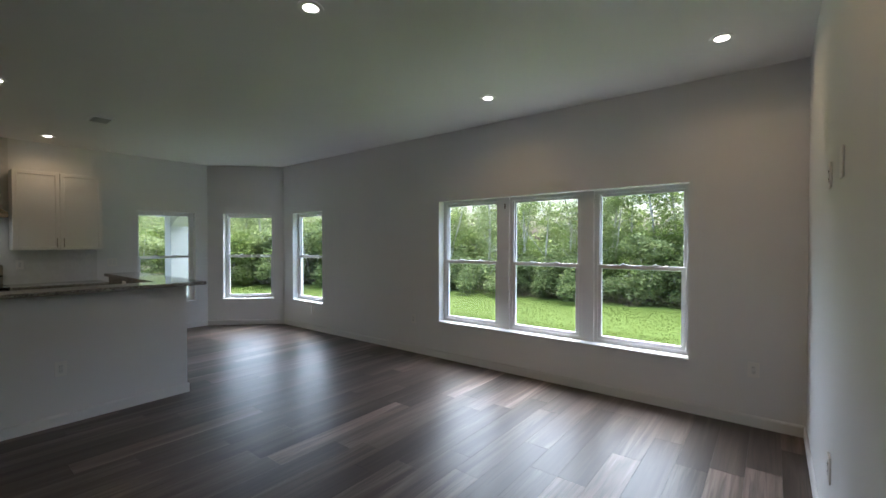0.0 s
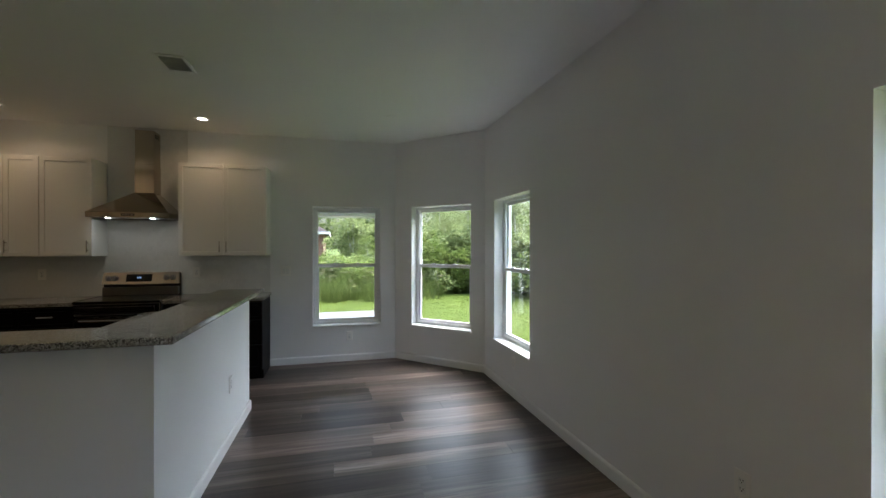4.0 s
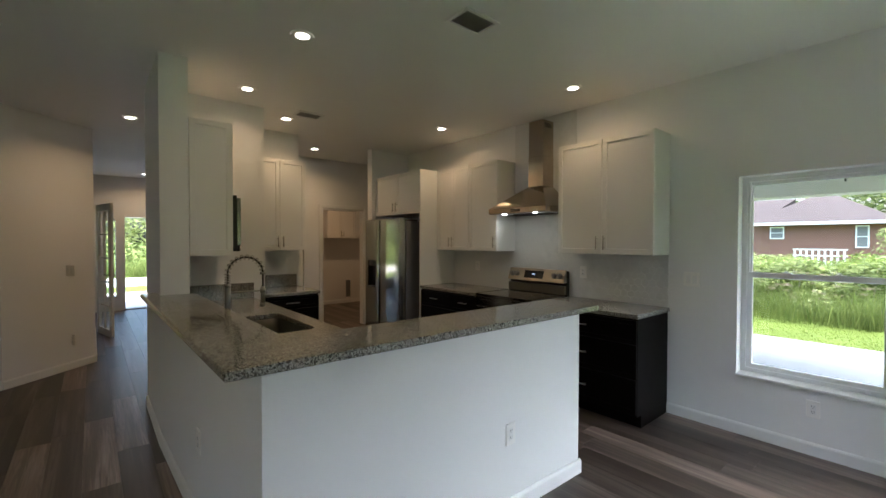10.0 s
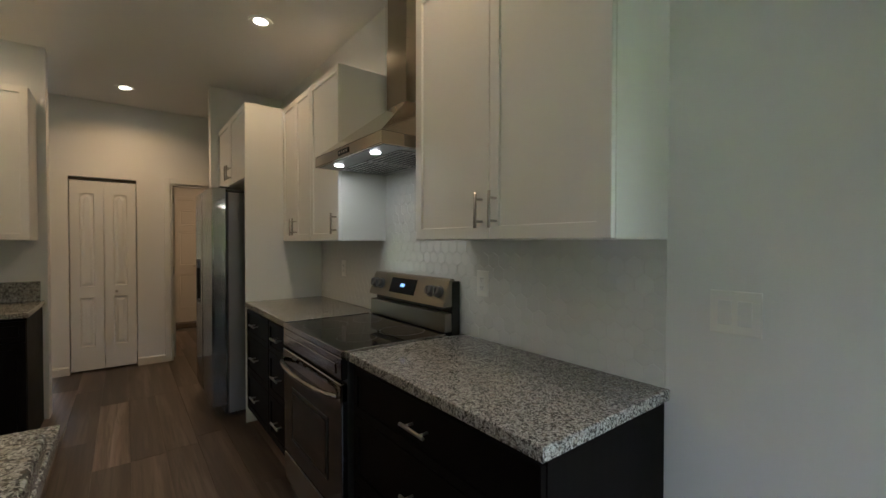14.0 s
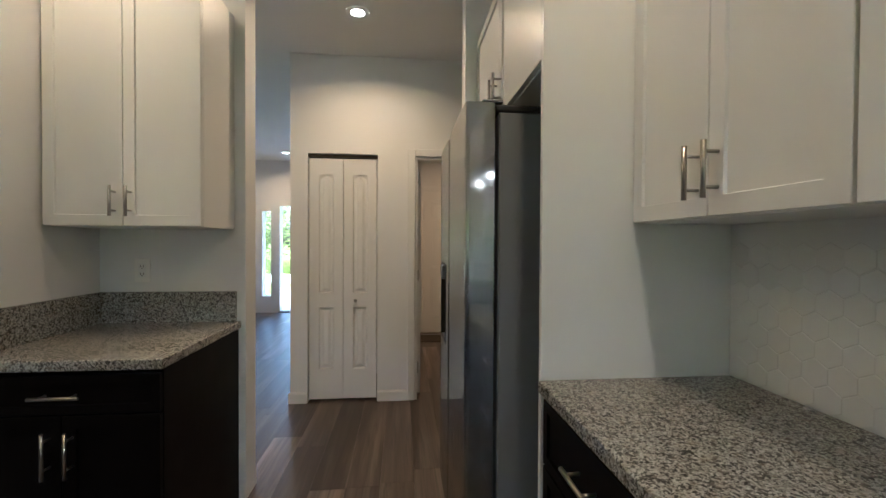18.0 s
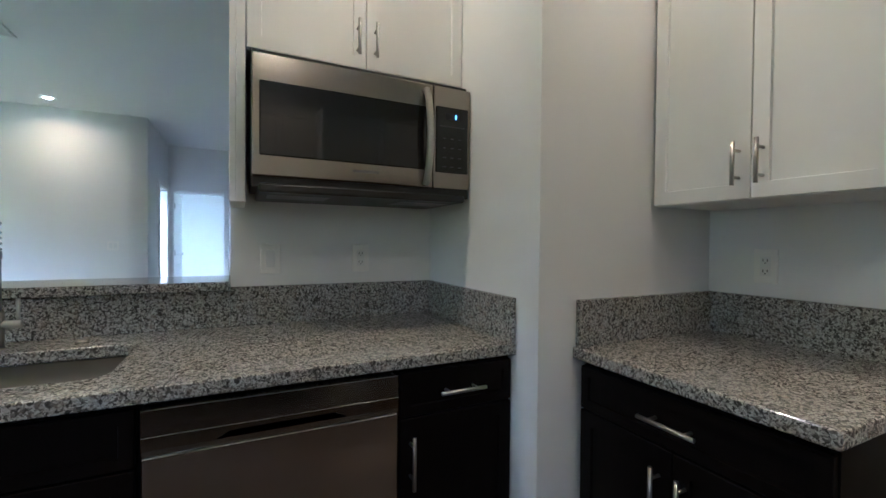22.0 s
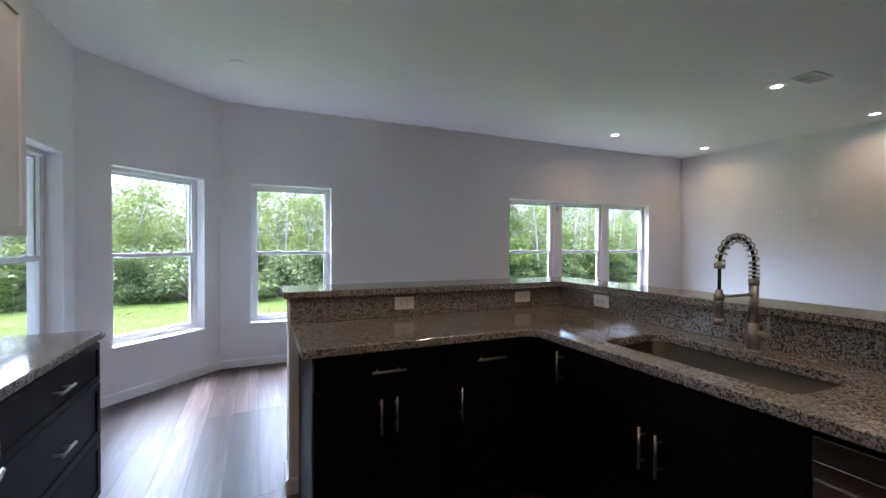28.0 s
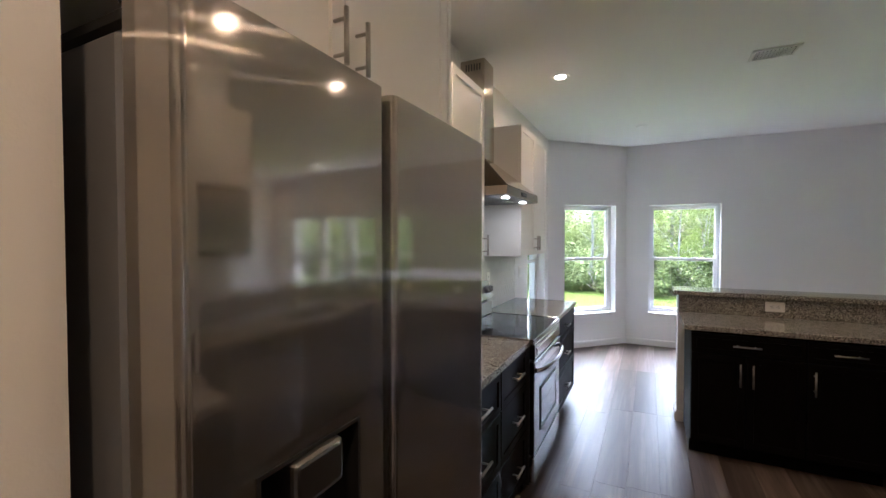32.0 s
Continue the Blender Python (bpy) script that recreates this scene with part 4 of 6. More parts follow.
def peninsula():
    """Counter, bar and cabinets round the sink."""
    south = lambda x, y, z=0: pose(x, y, z)               # front looks south
    west = lambda x, y, z=0: pose(x, y, z, 0, 0, -90)     # front looks west, local x runs south
    lab = "dark espresso shaker base cabinet with nickel pulls"
    fy = 1.128
    d = 1.705 - fy - 0.003
    base_cabinet(south(-5.7, fy), 0.615, CT0 - 0.001, d, "drawer_doors2", lab + " under the bar")
    base_cabinet(south(-5.085, fy), 0.385, CT0 - 0.001, d, "drawer_door", lab + " under the bar")
    f = part("cabinet_filler", one(-4.70, -4.615, fy + 0.0, fy + 0.1, 0.1, CT0 - 0.001, 0.001), ESP)
    tagged(f, "dark espresso corner filler strip", "filler")
    fx = -4.605
    dd = -3.965 - fx - 0.003
    base_cabinet(west(fx, fy - 0.005), 0.25, CT0 - 0.001, dd, "door", "narrow dark espresso corner cabinet door with nickel pull")
    base_cabinet(west(fx, 0.872), 0.9, CT0 - 0.001, dd, "false_doors2", "dark espresso sink cabinet with two doors")
    base_cabinet(west(fx, -0.64), 0.385, CT0 - 0.001, dd, "drawer_door_l", lab + " beside the dishwasher")
    # dishwasher
    w = thing("dishwasher", west(fx, -0.033), "stainless steel dishwasher under the counter", "dishwasher")
    part("body", one(0.005, 0.6, 0.02, dd - 0.02, 0.02, CT0 - 0.012), BLACK, w)
    part("toe_panel", one(0.005, 0.6, 0.03, 0.06, 0.0, 0.1), BLACK, w)
    dr = part("door", one(0.004, 0.601, -0.03, 0.02, 0.105, 0.74, 0.004), STEEL_D, w, "brushed steel door")
    part("control_fascia", one(0.004, 0.601, -0.03, 0.02, 0.742, 0.846, 0.0015), STEEL_D, w, "brushed steel fascia")
    part("pocket_band", one(0.004, 0.601, -0.0325, -0.0295, 0.756, 0.786, 0.001), STEEL_M, w, "bright steel strip with the grip")
    # flat black plate on the band stands in for the shade inside the grip
    bm = bmesh.new()
    x0, x1 = 0.15, 0.455
    vs = []
    for x, hgt in ((x0, 0.0), (x0 + 0.03, 0.016), (x1 - 0.03, 0.016), (x1, 0.0)):
        vs.append((bm.verts.new((x, -0.0336, 0.757)), bm.verts.new((x, -0.0336, 0.7575 + hgt))))
    for a, b in zip(vs, vs[1:]):
        bm.faces.new((a[0], b[0], b[1], a[1]))
    bmesh.ops.solidify(bm, geom=bm.faces[:], thickness=0.001)
    part("pocket_handle", bm, BLACK, w, "flat dark plate for the shade in the pocket grip")

    # L-shaped granite counter with the sink cut out
    z0, z1 = CT0, CT1
    sx0, sx1, sy0, sy1 = -4.515, -4.155, 0.05, 0.78
    bm = bmesh.new()
    outer = [(-5.742, 1.1), (-4.69, 1.1), (-4.64, 1.05), (-4.64, -1.029), (-3.967, -1.029), (-3.967, 1.703), (-5.742, 1.703)]
    rad, seg = 0.055, 6
    inner = []
    for cx, cy, a0 in ((sx1 - rad, sy1 - rad, 0), (sx0 + rad, sy1 - rad, 90), (sx0 + rad, sy0 + rad, 180), (sx1 - rad, sy0 + rad, 270)):
        for i in range(seg + 1):
            a = radians(a0 + 90 * i / seg)
            inner.append((cx + rad * math.cos(a), cy + rad * math.sin(a)))
    for z, up in ((z1, True), (z0, False)):
        vo = [bm.verts.new((x, y, z)) for x, y in outer]
        vi = [bm.verts.new((x, y, z)) for x, y in inner]
        eo = [bm.edges.new((vo[i], vo[(i + 1) % len(vo)])) for i in range(len(vo))]
        ei = [bm.edges.new((vi[i], vi[(i + 1) % len(vi)])) for i in range(len(vi))]
        bmesh.ops.triangle_fill(bm, use_beauty=True, use_dissolve=False, edges=eo + ei)
        if up:
            vo1, vi1 = vo, vi
        else:
            vo0, vi0 = vo, vi
    for a, b in ((vo0, vo1), (vi1, vi0)):
        for i in range(len(a)):
            j = (i + 1) % len(a)
            bm.faces.new((a[i], a[j], b[j], b[i]))
    bmesh.ops.recalc_face_normals(bm, faces=bm.faces)
    sharp = [e for e in bm.edges if len(e.link_faces) == 2 and e.calc_face_angle() > 1.2 and abs(e.verts[0].co.z - e.verts[1].co.z) < 1e-4]
    bmesh.ops.bevel(bm, geom=sharp, offset=0.006, segments=3, affect='EDGES', profile=0.6)
    tagged(part("countertop", bm, GRAN), "L-shaped grey speckled granite countertop with sink cut-out", "countertop")
    # undermount bowl
    bm = bmesh.new()
    rings = []
    for shrink, z in ((-0.008, z0 - 0.001), (-0.008, z0 - 0.003), (0.0, z0 - 0.006), (0.004, z0 - 0.15), (0.03, z0 - 0.19), (0.1, z0 - 0.198)):
        cx, cy = (sx0 + sx1) / 2, (sy0 + sy1) / 2
        hx, hy = (sx1 - sx0) / 2, (sy1 - sy0) / 2
        rings.append([bm.verts.new((cx + (x - cx) * (hx - shrink) / hx, cy + (y - cy) * (hy - shrink) / hy, z)) for x, y in inner])
    k = len(inner)
    for a, b in zip(rings, rings[1:]):
        for i in range(k):
            f = bm.faces.new((a[i], b[i], b[(i + 1) % k], a[(i + 1) % k]))
            f.smooth = True
    bm.faces.new(list(reversed(rings[-1])))
    bmesh.ops.recalc_face_normals(bm, faces=bm.faces)
    bmesh.ops.reverse_faces(bm, faces=bm.faces)
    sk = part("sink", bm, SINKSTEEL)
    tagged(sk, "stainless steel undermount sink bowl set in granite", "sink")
    bm = bmesh.new()
    cx, cy = (sx0 + sx1) / 2 + 0.05, (sy0 + sy1) / 2
    cyl(bm, (cx, cy, z0 - 0.197), (cx, cy, z0 - 0.192), 0.055, n=24)
    cyl(bm, (cx, cy, z0 - 0.192), (cx, cy, z0 - 0.188), 0.03, n=20)
    part("drain", bm, CHROME, sk, "round chrome drain")
    # granite upstands under the bar and in the nook
    splash(-5.742, -3.986, 1.685, 1.703, CT1, BT0 - 0.001)
    splash(-3.985, -3.966, -0.199, 1.685, CT1, BT0 - 0.001)
    splash(-3.985, -3.966, -1.011, -0.2, CT1, 1.045)
    splash(-4.64, -3.966, -1.029, -1.012, CT1, 1.045)
    # bar top
    bar = [(-5.778, 1.65), (-4.005, 1.65), (-4.005, -0.198), (-3.783, -0.198), (-3.783, -0.44), (-3.685, -0.44), (-3.712, 1.978), (-5.778, 2.01)]
    slab("bar_top", bar, BT0, BT1, "raised grey speckled granite breakfast bar on the half wall", bevel=0.008)
    # spring faucet
    fx0, fy0 = -4.08, 0.41
    f = thing("kitchen_faucet", pose(fx0, fy0, CT1), "satin nickel spring-neck pull-down kitchen faucet", "faucet")
    bm = cyl(bmesh.new(), (0, 0, 0), (0, 0, 0.004), 0.027, n=24)
    cyl(bm, (0, 0, 0.004), (0, 0, 0.11), 0.0225, n=24)
    cyl(bm, (0, 0, 0.11), (0, 0, 0.27), 0.017, n=20)
    part("body", bm, NICKEL, f)
    n = 60
    arc = [(0, 0, 0.27 + 0.075 * i / 10) for i in range(10)]
    R = 0.108
    arc += [(-R + R * math.cos(a), 0, 0.345 + R * 0.98 * math.sin(a)) for a in [math.pi * i / 24 for i in range(25)]]
    arc += [(-2 * R, 0, 0.345 - 0.017 * i) for i in range(1, 7)]
    # the neck leans over the bowl, along the counter front
    turn = Matrix.Rotation(radians(0), 3, 'Z')
    arc = [turn @ Vector(p) for p in arc]
    bm = tube(bmesh.new(), arc, 0.0062, 10)
    part("hose", bm, BLACK, f, "dark inner hose")
    coil = []
    turns = 16
    m = len(arc) - 1
    upto = 34.5
    steps = turns * 12
    for i in range(steps + 1):
        s = i / steps * upto
        k = min(int(s), m - 1)
        p = arc[k].lerp(arc[k + 1], s - k)
        dvec = (arc[k + 1] - arc[k]).normalized()
        side = dvec.cross(turn @ Vector((0, 1, 0))).normalized()
        oth = dvec.cross(side)
        a = 2 * math.pi * i / 12
        coil.append(p + 0.0165 * (side * math.cos(a) + oth * math.sin(a)))
    part("spring", tube(bmesh.new(), coil, 0.0034, 6), NICKEL, f, "coiled spring")
    end = arc[-1]
    bm = cyl(bmesh.new(), end + Vector((0, 0, 0.01)), end - Vector((0, 0, 0.1)), 0.0125, 0.0148, 20)
    cyl(bm, end - Vector((0, 0, 0.1)), end - Vector((0, 0, 0.125)), 0.0185, 0.0185, 20)
    part("spray_head", bm, NICKEL, f)
    bm = cyl(bmesh.new(), (0, 0, 0.225), (end.x, end.y, 0.225), 0.0055, n=12)
    cyl(bm, (end.x, end.y, 0.212), (end.x, end.y, 0.238), 0.018, n=18)
    part("holder_arm", bm, NICKEL, f)
    q = arc[34]
    bm = cyl(bmesh.new(), q + Vector((0, 0, 0.006)), q - Vector((0, 0, 0.012)), 0.0185, n=18)
    part("spring_collar", bm, NICKEL, f)
    part("spring_collar", cyl(bmesh.new(), (0, 0, 0.262), (0, 0, 0.285), 0.019, n=20), NICKEL, f)
    bm = cyl(bmesh.new(), (0, 0, 0.07), Vector((0.005, -0.06, 0.07)), 0.013, n=16)
    cyl(bm, (0.005, -0.052, 0.07), (0.005, -0.052, 0.145), 0.005, n=10)
    part("lever", bm, NICKEL, f)
    bm = cyl(bmesh.new(), (fx0 + 0.005, fy0 - 0.2, CT1), (fx0 + 0.005, fy0 - 0.2, CT1 + 0.008), 0.02, 0.016, 18)
    tagged(part("sink_hole_cover", bm, NICKEL), "small round nickel cap behind the sink", "cap")


def nook():
    """Microwave, its cabinet, and the small counter by the pantry."""
    west = lambda x, y, z=0: pose(x, y, z, 0, 0, -90)
    ux = -4.24
    d = -3.965 - ux - 0.003
    y0 = -0.222
    w = -0.222 + 1.028
    c = wall_cabinet(west(ux, y0 - 0.028, 1.835), w - 0.028, UT - 1.835, d, [(0.0, (w - 0.028) / 2), ((w - 0.028) / 2, w - 0.028)],
                     "white shaker cabinet above the microwave", [0.357, 0.421])
    e = thing("cabinet_end_panel", pose(-3.965 - 0.003, y0, UB, 0, 0, 180), "white shaker end panel beside the microwave", "panel")
    part("panel", one(0.0, d + 0.02, 0.0, 0.026, 0.0, UT - UB, 0.001), CABW, e)
    part("face", shaker(bmesh.new(), 0.0, d + 0.02, 0.0, UT - UB), CABW, e)
    # microwave
    mx = -4.335
    m = thing("microwave", west(mx, -0.264, 1.4), "stainless steel over-the-counter microwave with black door", "microwave")
    W, H, D = 0.762, 0.398, -3.968 - mx
    part("body", one(0.0, W, 0.03, D, 0.0, H + 0.02, 0.003), BLACK, m)
    part("underside", one(0.02, W - 0.02, 0.0, D, -0.028, 0.0, 0.006), BLACK, m)
    for x in (0.05, 0.5):
        part("lamp_cover", one(x, x + 0.2, 0.06, 0.2, -0.0305, -0.027, 0.001), GREYPL, m, "grey filter cover")
    dw = 0.605
    dr = part("door", one(0.0, dw, 0.0, 0.03, 0.02, H, 0.005, 2), STEEL_M, m, "brushed steel door")
    part("door_window", one(0.022, dw - 0.02, -0.003, 0.001, 0.085, H - 0.085, 0.003), BLACKGLASS, dr, "black glass window")
    part("brand_badge", one(0.31, 0.4, -0.0012, 0.0005, 0.055, 0.063), GREYPL, dr, "small grey badge")
    part("base_strip", one(0.0, W, 0.012, 0.029, -0.012, 0.0195, 0.001), BLACK, m)
    fp = part("control_face", one(dw + 0.002, W, 0.0, 0.03, 0.02, H, 0.005, 2), STEEL_M, m, "brushed steel control side")
    cp = part("control_glass", one(dw + 0.012, W - 0.012, -0.003, 0.001, 0.08, H - 0.075, 0.003), BLACKGLASS, fp, "black touch panel")
    ds = part("display", one(dw + 0.05, dw + 0.11, -0.0038, -0.0028, H - 0.12, H - 0.098), BLACK, cp)
    part("digit", one(dw + 0.09, dw + 0.097, -0.0046, -0.0037, H - 0.117, H - 0.101), BLUELED, ds)
    for i in range(4):
        for j in range(3):
            part("key_mark", one(dw + 0.04 + j * 0.032, dw + 0.052 + j * 0.032, -0.0038, -0.0029, 0.1 + i * 0.035, 0.103 + i * 0.035), KEYMARK, cp)
    part("key_row", one(dw + 0.03, dw + 0.13, -0.0038, -0.0029, 0.25, 0.253), KEYMARK, cp)
    n = 12
    bm = bmesh.new()
    tube(bm, [(dw - 0.03, -0.008 - 0.04 * math.sin(math.pi * i / n) ** 0.6, 0.03 + (H - 0.055) * i / n) for i in range(n + 1)], 0.0125, 12)
    part("door_handle", bm, NICKEL, dr, "bowed vertical steel handle", True)
    # small counter facing north
    north = lambda x, y, z=0: pose(x, y, z, 0, 0, 180)
    base_cabinet(north(-4.77, -1.198), 0.613, CT0 - 0.001, 0.648, "drawer_doors2", "dark espresso base cabinet with one drawer and two doors")
    slab("countertop", [(-5.395, -1.848), (-4.747, -1.848), (-4.747, -1.168), (-5.395, -1.168)], CT0, CT1, "grey speckled granite countertop in the nook")
    splash(-5.375, -4.767, -1.848, -1.828, CT1, 1.045)
    splash(-4.765, -4.747, -1.848, -1.178, CT1, 1.045)
    wall_cabinet(north(-4.765, -1.525, UB + 0.003), 0.6, UT - UB + 0.02, 0.322, [(0, 0.3), (0.3, 0.6)], "white shaker wall cabinet over the small counter", [0.27, 0.33])


# ---- hex tiles behind the range ----
def hex_tiles():
    x = XW + 0.0015
    bm = one(x - 0.001, x + 0.004, -0.855, 1.872, CT1 + 0.001, UB - 0.001)
    box(bm, x - 0.001, x + 0.004, 0.193, 0.982, UB - 0.0005, ZC - 0.001)
    back = tagged(part("tile_backsplash", bm, GROUT), "glossy white hexagon tile backsplash with pale grout", "backsplash")
    a = 0.0365          # corner radius
    dy, dz = a * math.sqrt(3), a * 1.5
    g = 0.0009

    def hexa(bm, y, z, keep):
        ring0, ring1 = [], []
        for i in range(6):
            ang = radians(60 * i + 90)
            c, s = math.cos(ang), math.sin(ang)
            ring0.append((x + 0.004, y + (a - g) * c, z + (a - g) * s))
            ring1.append((x + 0.0054, y + (a - g - 0.0012) * c, z + (a - g - 0.0016) * s))
        v0, v1 = [bm.verts.new(p) for p in ring0], [bm.verts.new(p) for p in ring1]
        bm.faces.new(v1)
        for i in range(6):
            bm.faces.new((v0[i], v0[(i + 1) % 6], v1[(i + 1) % 6], v1[i]))

    first, made = None, 0
    rest = bmesh.new()
    row = 0
    z = CT1 + 0.03
    spots = []
    while z < ZC - a:
        y = -0.855 + a + (dy / 2 if row % 2 else 0)
        while y < 1.872 - a * 0.87:
            if z < UB - a or (0.193 + a < y < 0.982 - a):
                spots.append((y, z))
            y += dy
        z += dz
        row += 1
    spots.sort(key=lambda s: abs(s[0] - 1.5))
    for y, z in spots:
        if made < 280:
            if first is None:
                b = bmesh.new()
                hexa(b, 0, 0, None)
                ob = part("tile", b, TILE, back)
                first = ob.data
            else:
                ob = new("tile", first)
                ob.parent = back
            ob.location = (0, y, z)
            made += 1
        else:
            hexa(rest, y, z, None)
    if len(rest.verts):
        t = part("farther_tiles", rest, TILE, back)
        tagged(t, "white hexagon tiles", kind="stuff")


kitchen_west_wall()
cooking()
refrigerator()
peninsula()
nook()
hex_tiles()


# ---- doors ----
def panel_leaf(w, h, t, panels, arch=False):
    """A moulded door leaf in one piece, x 0..w, y 0..t: sunk borders round raised panels on both faces."""
    bm = bmesh.new()
    xs = sorted({0, w, *[p[0] for p in panels], *[p[1] for p in panels]})
    zs = sorted({0, h, *[p[2] for p in panels], *[p[3] for p in panels]})
    n = 10
    for face, into in ((0.0, 1), (t, -1)):
        for x0, x1 in zip(xs, xs[1:]):
            for z0, z1 in zip(zs, zs[1:]):
                cx, cz = (x0 + x1) / 2, (z0 + z1) / 2
                hole = [p for p in panels if p[0] < cx < p[1] and p[2] < cz < p[3]]
                if not hole:
                    bm.faces.new([bm.verts.new((x, face, z)) for x, z in ((x0, z0), (x1, z0), (x1, z1), (x0, z1))])
                    continue
                bow = 0.035 if arch and z1 > h * 0.8 else 0.0
                loops = []
                for k, y in ((0.0, 0.0), (0.007, 0.01), (0.02, 0.01), (0.04, 0.002)):
                    pts = [(x0 + k, z0 + k), (x1 - k, z0 + k)]
                    for i in range(n + 1):
                        s = i / n
                        drop = bow * (1 - math.sin(math.pi * s)) if k else 0.0
                        pts.append((x1 - k - (x1 - x0 - 2 * k) * s, z1 - k - drop))
                    loops.append([bm.verts.new((x, face + into * y, z)) for x, z in pts])
                m = len(loops[0])
                for a, b in zip(loops, loops[1:]):
                    for i in range(m):
                        bm.faces.new((a[i], a[(i + 1) % m], b[(i + 1) % m], b[i]))
                bm.faces.new(loops[-1])
    for a, b in (((0, 0), (w, 0)), ((w, 0), (w, h)), ((w, h), (0, h)), ((0, h), (0, 0))):
        bm.faces.new([bm.verts.new(p) for p in ((a[0], 0, a[1]), (b[0], 0, b[1]), (b[0], t, b[1]), (a[0], t, a[1]))])
    bmesh.ops.remove_doubles(bm, verts=bm.verts, dist=1e-5)
    bmesh.ops.recalc_face_normals(bm, faces=bm.faces)
    return bm


def knob(parent, x, y, z, out=-1, r=0.014):
    bm = cyl(bmesh.new(), (x, y, z), (x, y + out * 0.012, z), 0.007, n=14)
    cyl(bm, (x, y + out * 0.012, z), (x, y + out * 0.026, z), r * 0.8, r, 18)
    return part("door_knob", bm, NICKEL, parent, "small nickel knob")


def casing(parent, w, h, y=-0.016, t=0.016, width=0.06):
    for n, b in (("door_casing", (-width, 0.0, y, 0.0, 0, h + width)), ("door_casing", (w, w + width, y, 0.0, 0, h + width)),
                 ("door_casing", (0.0005, w - 0.0005, y + 0.001, 0.0, h, h + width))):
        part(n, one(*b, 0.003), TRIM, parent, "white painted casing")


def jamb(parent, w, h, depth):
    part("door_jamb", one(0.001, 0.02, 0.0, depth, 0, h - 0.002), TRIM, parent)
    part("door_jamb", one(w - 0.02, w - 0.001, 0.0, depth, 0, h - 0.002), TRIM, parent)
    part("door_jamb", one(0.02, w - 0.02, 0.0, depth, h - 0.022, h - 0.002), TRIM, parent)


def hinge(parent, x, z, y=0.0):
    bm = one(x - 0.014, x + 0.002, y - 0.003, y + 0.03, z - 0.045, z + 0.045, 0.001)
    cyl(bm, (x, y - 0.004, z - 0.045), (x, y - 0.004, z + 0.045), 0.006, n=10)
    return part("hinge", bm, NICKEL, parent, "nickel hinge")


def lever(parent, x, y, z, way, out=-1):
    bm = cyl(bmesh.new(), (x, y, z), (x, y + out * 0.01, z), 0.028, n=20)
    cyl(bm, (x, y + out * 0.01, z), (x, y + out * 0.05, z), 0.01, n=12)
    cyl(bm, (x, y + out * 0.05, z), (x + way * 0.1, y + out * 0.05, z), 0.008, n=12)
    return part("lever_handle", bm, NICKEL, parent, "satin nickel lever")


